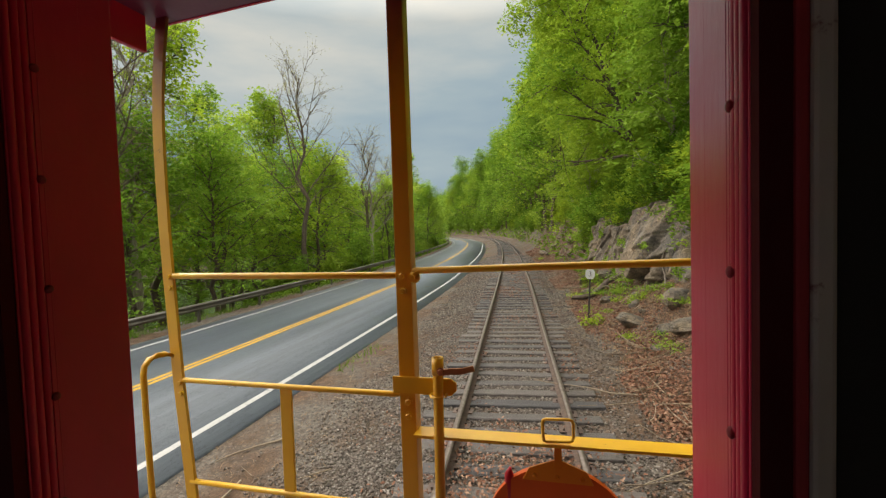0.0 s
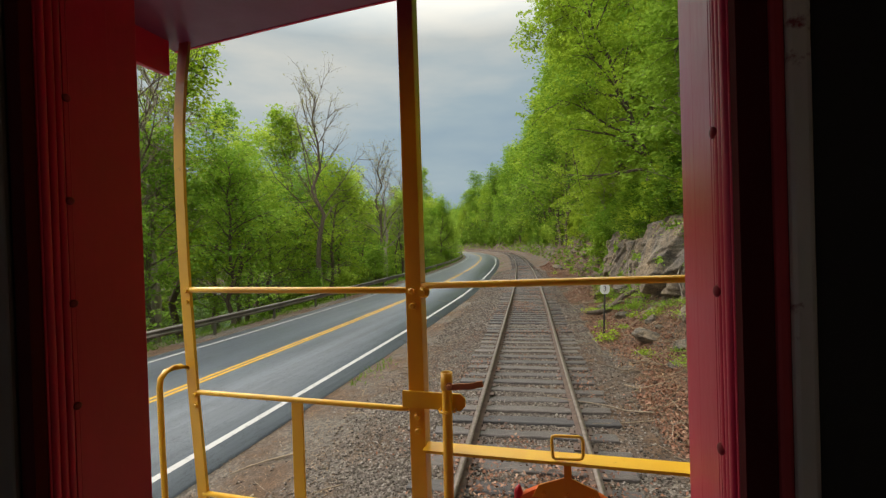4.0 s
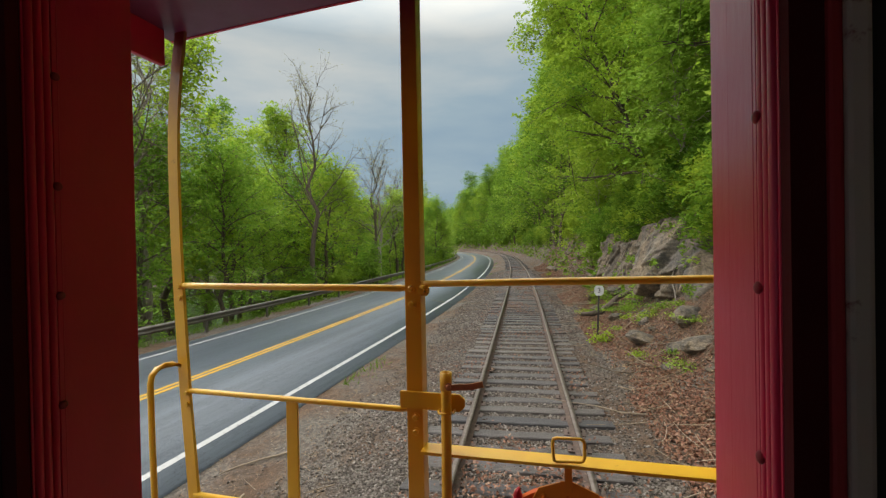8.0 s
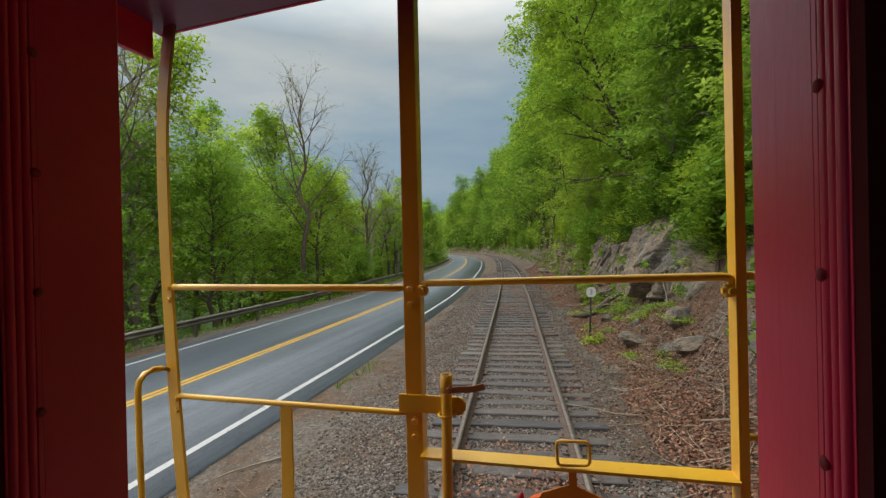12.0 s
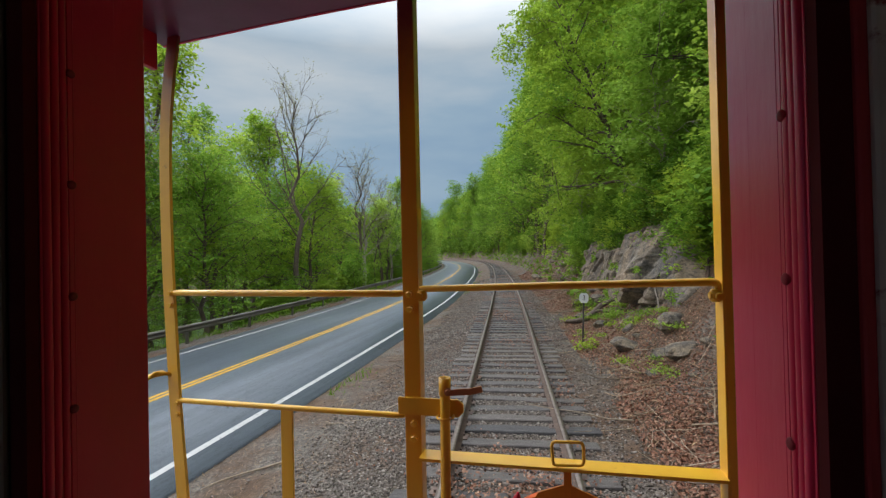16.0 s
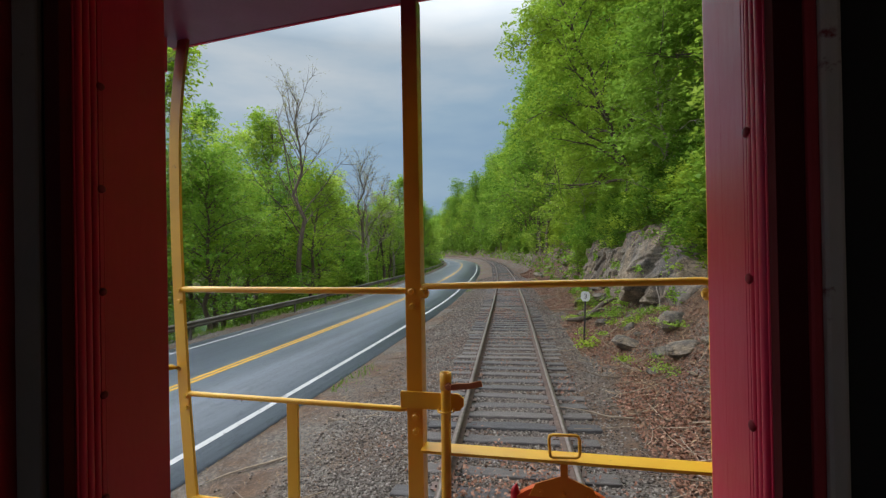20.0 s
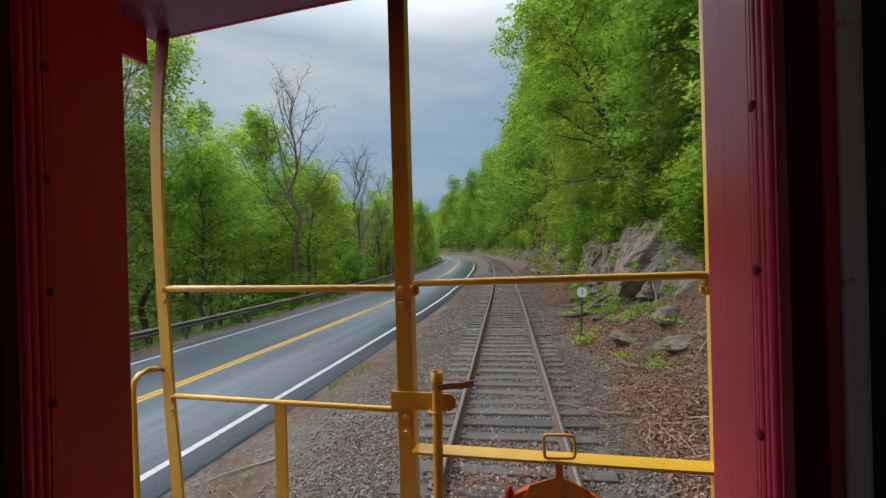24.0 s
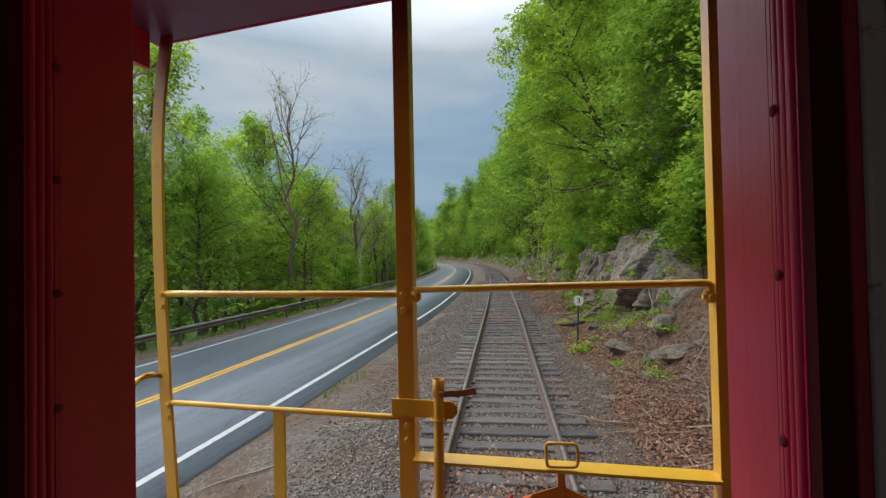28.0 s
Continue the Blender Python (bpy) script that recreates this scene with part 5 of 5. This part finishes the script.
# river bank: rows beyond the guardrail
for row, (o0, gap, y0, y1) in enumerate(((-7.8, 3.9, 6, 120), (-11.5, 4.0, 5, 125), (-16, 5.0, 5, 130), (-23, 6.5, 6, 130), (-52, 7.5, 10, 140))):
    y = y0
    while y < y1:
        o = o0 + rnd.uniform(-1.4, 1.2)
        if not (row == 0 and rnd.random() < 0.6 and y < 42):
            key = rnd.choices(("bank_a", "bank_b", "bank_c"), (4, 4, 3))[0]
            sc = (0.86, 1.06, 1.18, 1.2, 1.25)[row] * rnd.uniform(0.85, 1.2) * min(1, 0.72 + y / 110)
            plant(key, float(road_x(y)) + o, y, sc, rnd.uniform(0, 6.28), -0.05, 0.05)
        y += gap * rnd.uniform(0.7, 1.3) * (1 + y / 140)
for y, o, key, sc in ((25.5, -6.4, "bare_b", 0.98), (15.2, -8.4, "bare_a", 1.0), (37.5, -6.2, "bare_b", 0.9), (40.5, -6.6, "bare_a", 0.86), (13.0, -7.0, "bare_b", 1.05), (46, -6.4, "bare_b", 0.84), (52, -6.8, "bare_a", 0.76)):
    plant(key, float(road_x(y)) + o, y, sc, y * 1.7, -0.05)
for k in range(44):
    y = rnd.uniform(22, 85)
    plant(rnd.choice(("shrub_a", "shrub_b")), float(road_x(y)) - rnd.uniform(5.6, 9.5), y, rnd.uniform(0.6, 1.3), rnd.uniform(0, 6.28), -0.05)


# ---- far woods, one mass of leaf clumps ----
def far_woods():
    rng = np.random.RandomState(9)
    cs = []
    for k in range(800):
        y = rng.uniform(112, 410)
        q = rng.rand()
        if q < 0.3:
            x = float(track_x(y)) + rng.uniform(3.8, 14)
        elif q < 0.66:
            x = float(track_x(y)) + rng.uniform(14, 150)
        else:
            x = float(road_x(y)) - rng.uniform(6.5, 70)
        z = float(ground_z(x, y))
        h = rng.uniform(9, 15) * (0.7 if q < 0.3 else 1)
        n = 230
        a = rng.normal(size=(n, 3))
        a /= np.linalg.norm(a, axis=1)[:, None]
        a *= (rng.rand(n, 1) ** 0.33) * np.array([[3.1, 3.1, h * 0.5]])
        lump = 1 + 0.25 * np.sin(a[:, :1] * 2.1 + k) * np.sin(a[:, 2:] * 1.3)
        cs.append(a * lump + np.array([x, y, z + h * 0.5]))
    for k in range(150):
        y = rng.uniform(-10, 118)
        x = float(road_x(y)) - rng.uniform(49, 92)
        h = rng.uniform(10, 17)
        a = rng.normal(size=(260, 3))
        a /= np.linalg.norm(a, axis=1)[:, None]
        a *= (rng.rand(260, 1) ** 0.33) * np.array([[3.4, 3.4, h * 0.5]])
        cs.append(a + np.array([x, y, float(ground_z(x, y)) + h * 0.48]))
    sizes = [np.full(len(c), 1.0) for c in cs]
    for k in range(520):
        y = rng.uniform(230, 418)
        x = float(track_x(y)) + rng.uniform(5, 95)
        h = rng.uniform(10, 16)
        a = rng.normal(size=(120, 3))
        a /= np.linalg.norm(a, axis=1)[:, None]
        a *= (rng.rand(120, 1) ** 0.33) * np.array([[4.2, 4.2, h * 0.5]])
        cs.append(a + np.array([x, y, float(ground_z(x, y)) + h * 0.45]))
        sizes.append(np.full(120, 1.7))
    me = leaves_np(np.concatenate(cs), np.concatenate(sizes)[:, None], rng, name="far_woods")
    ob = part("far_woods", me, M_LEAF_FAR)
    tagged(ob, "distant green wooded hillside beyond the bend", "woods", kind="stuff")


def undergrowth():
    """Low green growth over the hillside and the river bank."""
    rng = np.random.RandomState(19)
    n = 80000
    y = 22 + 330 * rng.rand(n) ** 1.7
    right = rng.rand(n) < 0.7
    x = np.where(right, track_x(y) + 3.1 + (36 + 0.6 * np.clip(y - 80, 0, 300)) * rng.rand(n) ** 1.6, road_x(y) - 5.4 - 6 * rng.rand(n))
    patch = fbm(x, y, 0.5, 12) + rng.rand(n) * 1.2
    ok = (patch > 0.25) & (~right | (rng.rand(n) < np.clip((x - track_x(y) - 2.6) / 3.0, 0, 1)))
    x, y = x[ok], y[ok]
    z = ground_z(x, y) + 0.05 + rng.rand(len(x)) ** 2 * 0.7
    me = leaves_np(np.stack([x, y, z], 1), (0.3 + np.clip(y - 60, 0, 300) * 0.006)[:, None], rng, name="undergrowth")
    ob = part("undergrowth", me, M_LEAF_FAR)
    tagged(ob, "low green undergrowth covering the slopes", "undergrowth", kind="stuff")


undergrowth()
far_woods()


# ---- loose things on the ground ----
def stones():
    rng = np.random.RandomState(3)
    n = 150000
    y = np.where(rng.rand(n) < 0.26, rng.uniform(-10, 3.5, n), 2.6 + 44 * rng.rand(n) ** 1.95)
    s = rng.normal(size=n) * 1.5 - 0.5
    edge = -3.1 + 0.35 * fbm(y, y * 0, 0.9, 31)
    ok = ((s > edge) | ((s > -4.5) & (rng.rand(n) < 0.12))) & (s < 2.35 + 0.3 * fbm(y, y * 0, 1.1, 33))
    y, s = y[ok], s[ok]
    x = track_x(y) + s
    z = ground_z(x, y)
    n = len(x)
    r = rng.uniform(0.010, 0.027, n) * (1 + 0.35 * (y > 14))
    octa = np.array([[1, 0, 0], [0, 1, 0], [-1, 0, 0], [0, -1, 0], [0, 0, 1], [0, 0, -1.0]])
    sh = octa[None] * rng.uniform(0.65, 1.25, (n, 6, 1)) + rng.normal(size=(n, 6, 3)) * 0.16
    a = rng.rand(n) * 6.28
    ca, sa = np.cos(a)[:, None], np.sin(a)[:, None]
    sh = np.stack([sh[..., 0] * ca - sh[..., 1] * sa, sh[..., 0] * sa + sh[..., 1] * ca, sh[..., 2] * 0.72], -1)
    v = sh * r[:, None, None] + np.stack([x, y, z + r * 0.35], 1)[:, None, :]
    tri = np.array([[0, 1, 4], [1, 2, 4], [2, 3, 4], [3, 0, 4], [1, 0, 5], [2, 1, 5], [3, 2, 5], [0, 3, 5]])
    f = (np.arange(n)[:, None, None] * 6 + tri[None]).reshape(-1, 3)
    ob = part("ballast", mesh_np("ballast", v.reshape(-1, 3), f), M_STONE)
    tagged(ob, "loose grey-brown crushed stone ballast", "gravel", kind="stuff")


stones()


def litter():
    rng = np.random.RandomState(8)
    n = 180000
    y = np.where(rng.rand(n) < 0.12, rng.uniform(-9, 3.2, n), 2.6 + 50 * rng.rand(n) ** 1.7)
    s = np.where(rng.rand(n) < 0.74, 1.85 + np.abs(rng.normal(size=n)) * 1.15, rng.normal(size=n) * 0.9)
    ok = (s < 5.0) & (s > -2.2)
    patch = fbm(y, s, 0.8, 4) + 0.5 * fbm(y, s, 2.6, 14) + rng.rand(n) * 0.9 + np.clip(s - 2.3, -0.6, 0.5)
    ok &= patch > 0.22
    y, s = y[ok], s[ok]
    x = track_x(y) + s
    z = ground_z(x, y) + 0.02 + rng.rand(len(x)) * 0.03 + 0.05 * (np.abs(s) < 1.3)
    me = leaves_np(np.stack([x, y, z], 1), 0.048, rng, up=1.2, aspect=0.6, name="leaf_litter")
    ob = part("leaf_litter", me, M_LITTER)
    tagged(ob, "brown and rust-coloured dead leaves on the ground", "dead leaves", kind="stuff")


litter()


def straw():
    rng = np.random.RandomState(12)
    n = 36000
    y = 3 + 42 * rng.rand(n) ** 1.5
    near = rng.rand(n) < 0.55
    s = np.where(near, 3.0 + rng.normal(size=n) * 0.65, -3.6 + rng.normal(size=n) * 0.75)
    ok = np.where(near, s > 1.9, (s > -5.0) & (s < -2.2)) & (fbm(y, s, 0.6, 17) + rng.rand(n) > 0.35)
    y, s = y[ok], s[ok]
    x = track_x(y) + s
    ok = x - road_x(y) > 3.6
    x, y, near = x[ok], y[ok], s[ok] > 0
    z = ground_z(x, y) + 0.014 + rng.rand(len(x)) * (0.02 + 0.03 * near)
    me = leaves_np(np.stack([x, y, z], 1), (0.075 + 0.11 * near)[:, None], rng, up=1.8, aspect=0.09, name="dry_straw")
    ob = part("dry_straw", me, M_STRAW)
    tagged(ob, "dry tan straw and grass bits on the ground", "dead grass", kind="stuff")


straw()


def sticks():
    rng = np.random.RandomState(15)
    paths = []
    for k in range(460):
        y = 4.5 + 30 * rng.rand() ** 1.3
        s = rng.uniform(1.7, 3.9) if k % 6 else rng.uniform(-3.4, -1.8)
        x = float(track_x(y)) + s
        L = rng.uniform(0.2, 1.3) * (1.6 if k % 11 == 0 else 1)
        az = rng.rand() * 6.28
        p = branch_path(rng, (0, 0, 0), (math.cos(az), math.sin(az), 0), L, 4, 0, 0.16)
        q = []
        for w in p:
            gx, gy_ = x + w[0], y + w[1]
            q.append((gx, gy_, float(ground_z(gx, gy_)) + 0.03 + abs(w[2]) * 0.5))
        r0 = rng.uniform(0.004, 0.011) * (1.8 if k % 11 == 0 else 1)
        paths.append((q, np.linspace(r0, r0 * 0.4, 5)))
    ob = part("fallen_twigs", tubes_np(paths, 5), M_STICK)
    tagged(ob, "scattered pale dead twigs and broken sticks", "twigs", kind="stuff")


sticks()
# larger fallen branches, each a thing of its own
rnd = random.Random(23)
rngb = np.random.RandomState(23)
for x0, y0, az, L, r0 in ((1.55, 14.5, -0.9, 1.6, 0.026), (2.0, 9.6, 2.2, 1.1, 0.018), (1.7, 24.5, 0.6, 2.6, 0.06), (1.35, 18.5, 2.7, 1.8, 0.03), (2.3, 7.0, 1.2, 1.0, 0.016)):
    paths = []
    main = branch_path(rngb, (0, 0, 0), (math.cos(az), math.sin(az), 0), L, 7, 0, 0.12)
    paths.append((main, np.linspace(r0, r0 * 0.35, 8)))
    for j in (2, 3, 5):
        paths.append((branch_path(rngb, main[j], (math.cos(az + 0.8), math.sin(az + 0.8), 0.25), L * 0.35, 4, 0.05, 0.15), np.linspace(r0 * 0.5, r0 * 0.15, 5)))
    drop = []
    for pts, rad in paths:
        drop.append(([(x0 + p[0], y0 + p[1], float(ground_z(x0 + p[0], y0 + p[1])) + 0.03 + max(p[2], -0.02)) for p in pts], rad))
    ob = part("fallen_branch", tubes_np(drop, 7), M_STICK)
    tagged(ob, "bare pale fallen branch lying on dead leaves", "branch", "fallen branches beside the track")
# a dark curved log with a snapped limb
lx, ly = float(track_x(16.0)) + 2.75, 16.0
spine = [(-0.75, 0.1, 0.10), (-0.4, 0.04, 0.07), (-0.05, 0.0, 0.10), (0.2, 0.05, 0.24), (0.45, 0.12, 0.42), (0.85, 0.22, 0.5), (1.3, 0.3, 0.56)]
log = [([(lx + a, ly + b, float(ground_z(lx + a * 0.4, ly + b)) + c) for a, b, c in spine], [0.06, 0.09, 0.11, 0.10, 0.085, 0.07, 0.05])]
log.append(([(lx + 0.2, ly + 0.05, log[0][0][3][2]), (lx + 0.35, ly - 0.2, log[0][0][3][2] + 0.1), (lx + 0.6, ly - 0.4, log[0][0][3][2] + 0.08)], [0.05, 0.04, 0.02]))
ob = part("fallen_log", tubes_np(log, 9), M_BARK)
tagged(ob, "dark wet fallen log with a snapped limb", "log")
# pale roots hanging on the rock
for y0, z0, L, sw in ((12.9, 2.4, 1.7, 0.25), (14.2, 2.6, 1.9, -0.3), (15.6, 2.7, 1.8, 0.35), (17.5, 2.6, 1.6, 0.2), (19.4, 2.7, 1.7, -0.2)):
    pts = []
    for k in range(9):
        q = k / 8
        yy = y0 + sw * math.sin(q * 4) + 0.1 * q
        zz = z0 - L * q * 0.95
        sx = 3.66 + 0.3 * float(fbm(np.array(yy), np.array(0.0), 0.7, 5)) + 0.7 * max((zz - 0.25) / 2.75, 0) ** 1.2 + 0.04 * math.sin(q * 9 + y0)
        pts.append((float(track_x(yy)) + sx, yy, max(zz, 0.55)))
    ob = part("hanging_root", tubes_np([(pts, np.linspace(0.012, 0.02, 9))], 6), M_BARK_PALE)
    tagged(ob, "pale root hanging down the rock face", "root", "roots on the rock face")


# bright weeds and grass tufts
def weed_mesh(seed, n, size, spread_, tall):
    rng = np.random.RandomState(seed)
    c = rng.normal(size=(n, 3)) * np.array([spread_, spread_, tall * 0.5])
    c[:, 2] = np.abs(c[:, 2]) + 0.03
    me = leaves_np(c, size, rng, up=0.8, aspect=0.5, name="weed")
    me.materials.append(M_LEAF_YOUNG)
    return me


WEEDS = [weed_mesh(61, 170, 0.06, 0.15, 0.13), weed_mesh(62, 260, 0.055, 0.24, 0.09), weed_mesh(63, 120, 0.07, 0.12, 0.2)]
rngw = np.random.RandomState(64)
STEMS = tubes_np([(branch_path(rngw, (0, 0, -0.03), (math.cos(k * 1.3), math.sin(k * 1.3), 1.2), 0.2, 4, 0, 0.1), np.linspace(0.004, 0.002, 5)) for k in range(6)], 5)
rnd = random.Random(31)
spots = [(2.25, 10.0), (2.75, 10.9)] + [(None, None)] * 30
for k, (sx, sy) in enumerate(spots):
    y = sy if sy else (rnd.uniform(9, 48) if k < 14 else rnd.gauss(13, 2.2))
    x = sx if sx else float(track_x(y)) + rnd.uniform(2.1, 3.6) + (0.5 if k >= 14 else 0)
    sc = rnd.uniform(0.7, 1.5)
    ob = thing("weed", (0, 0, 0), "small bright green leafy weed in dead leaves", "weed", "weeds beside the track")
    part("stem", STEMS, M_LEAF, ob)
    part("foliage", WEEDS[k % 3], M_LEAF_YOUNG, ob)
    ob.matrix_basis = Matrix.LocRotScale((x, y, float(ground_z(x, y)) + 0.01), Euler((0, 0, rnd.uniform(0, 6))), (sc, sc, sc))

def verge_grass():
    """Green and dry grass blades along the guardrail foot and in the road verge."""
    rng = np.random.RandomState(91)
    n = 26000
    y = 4 + 110 * rng.rand(n) ** 1.6
    far = rng.rand(n) < 0.82
    o = np.where(far, -4.55 - np.abs(rng.normal(size=n)) * 0.5, 3.75 + np.abs(rng.normal(size=n)) * 0.25)
    x = road_x(y) + o
    ok = np.where(far, (rng.rand(n) < 0.45) & (o < -4.6), (fbm(y, y * 0, 0.55, 21) > 0.45) & (rng.rand(n) < 0.6))
    x, y = x[ok], y[ok]
    z = ground_z(x, y)
    m = len(x)
    h = rng.uniform(0.06, 0.26, m)
    a = rng.rand(m) * 6.28
    w = np.stack([np.cos(a), np.sin(a), np.zeros(m)], 1) * 0.012
    lean_ = rng.normal(size=(m, 3)) * 0.12
    base = np.stack([x, y, z - 0.01], 1)
    tip = base + lean_
    tip[:, 2] = base[:, 2] + h
    v = np.stack([base - w, base + w, tip], 1).reshape(-1, 3)
    ob = part("verge_grass", mesh_np("verge_grass", v, np.arange(3 * m).reshape(m, 3)), M_LEAF_DEEP)
    tagged(ob, "ragged green grass along the road verge", "grass", kind="stuff")


verge_grass()

# small white marker on a dark post by the track
MX, MY = float(track_x(13.2)) + 2.1, 13.2
mk = thing("track_marker", (MX, MY, float(ground_z(MX, MY))), "small white clipped-corner marker plate on a dark post", "sign")
part("post", box(-0.024, 0.024, -0.022, 0.022, -0.25, 1.40, 0.004), M_DECK, mk)
bm = bmesh.new()
plate = [(-0.125, -0.07), (-0.07, -0.145), (0.07, -0.145), (0.125, -0.07), (0.125, 0.07), (0.075, 0.13), (-0.075, 0.13), (-0.125, 0.07)]
pf = [bm.verts.new((x, -0.036, 1.38 + z)) for x, z in plate]
pb = [bm.verts.new((x, -0.023, 1.38 + z)) for x, z in plate]
bm.faces.new(pf)
bm.faces.new(pb[::-1])
for k in range(8):
    bm.faces.new((pf[k], pf[(k + 1) % 8], pb[(k + 1) % 8], pb[k]))
bmesh.ops.recalc_face_normals(bm, faces=bm.faces[:])
part("marker_plate", bm, painted("white_sign_paint", (0.75, 0.75, 0.73), (0.6, 0.6, 0.58), (0.3, 0.25, 0.2), 0.5, 0.72), mk, "white plate with clipped corners")
num = bpy.data.curves.new("numeral", "FONT")
num.body, num.size, num.align_x, num.extrude = "3", 0.2, "CENTER", 0.002
num.materials.append(M_DECK)
num_ob = new("numeral", num)
num_ob.parent = mk
num_ob.matrix_basis = Matrix.Translation((0, -0.042, 1.312)) @ Matrix.Rotation(math.pi / 2, 4, "X")
mk.matrix_basis = mk.matrix_basis @ Matrix.Rotation(math.radians(2.5), 4, "Y")

# ---- sleepers, the nearest each a part ----
SLEEPERS = [sleeper_mesh(k) for k in range(5)]
rnd = random.Random(2)
y = -9.6
rest_v, rest_f = [], []
count = 0
while y < 190:
    o = rnd.uniform(-0.05, 0.05)
    px_, py_, ang = along(track_x, y, o)
    m = Matrix.Translation((px_ - tb.x, py_ - tb.y, -0.164 - tb.z + rnd.uniform(-0.026, 0.008))) @ Matrix.Rotation(ang + rnd.uniform(-0.04, 0.04), 4, "Z") @ Matrix.Rotation(rnd.uniform(-0.01, 0.01), 4, "Y")
    if count < 220:
        ob = part("sleeper", SLEEPERS[rnd.randrange(5)], M_SLEEPER, track)
        ob.matrix_basis = m
    else:
        base = len(rest_v)
        for sx in (-1.3, 1.3):
            for sy in (-0.115, 0.115):
                for sz in (-0.2, 0):
                    rest_v.append(tuple(m @ Vector((sx, sy, sz))))
        rest_f += [(base + 1, base + 5, base + 7, base + 3), (base, base + 1, base + 3, base + 2), (base + 4, base + 6, base + 7, base + 5), (base, base + 4, base + 5, base + 1), (base + 2, base + 3, base + 7, base + 6)]
    count += 1
    y += 0.505 * rnd.uniform(0.93, 1.07)
far_sl = part("far_sleepers", mesh_np("far_sleepers", rest_v, rest_f), M_SLEEPER, track)
tagged(far_sl, kind="stuff")
# tie plates and spikes on the near sleepers
bmv = bmesh.new()
y = 2.0
while y < 24:
    for side in (-0.753, 0.753):
        px_, py_, ang = along(track_x, y, side)
        box(px_ - tb.x - 0.15, px_ - tb.x + 0.15, py_ - tb.y - 0.085, py_ - tb.y + 0.085, -0.17 - tb.z, -0.157 - tb.z, bm=bmv)
        for q in (-0.09, 0.09):
            box(px_ - tb.x + q - 0.012, px_ - tb.x + q + 0.012, py_ - tb.y + q * 0.4 - 0.012, py_ - tb.y + q * 0.4 + 0.012, -0.16 - tb.z, -0.125 - tb.z, bm=bmv)
    y += 0.505
pl = part("tie_plates", bmv, M_RAIL, track)
tagged(pl, kind="stuff")
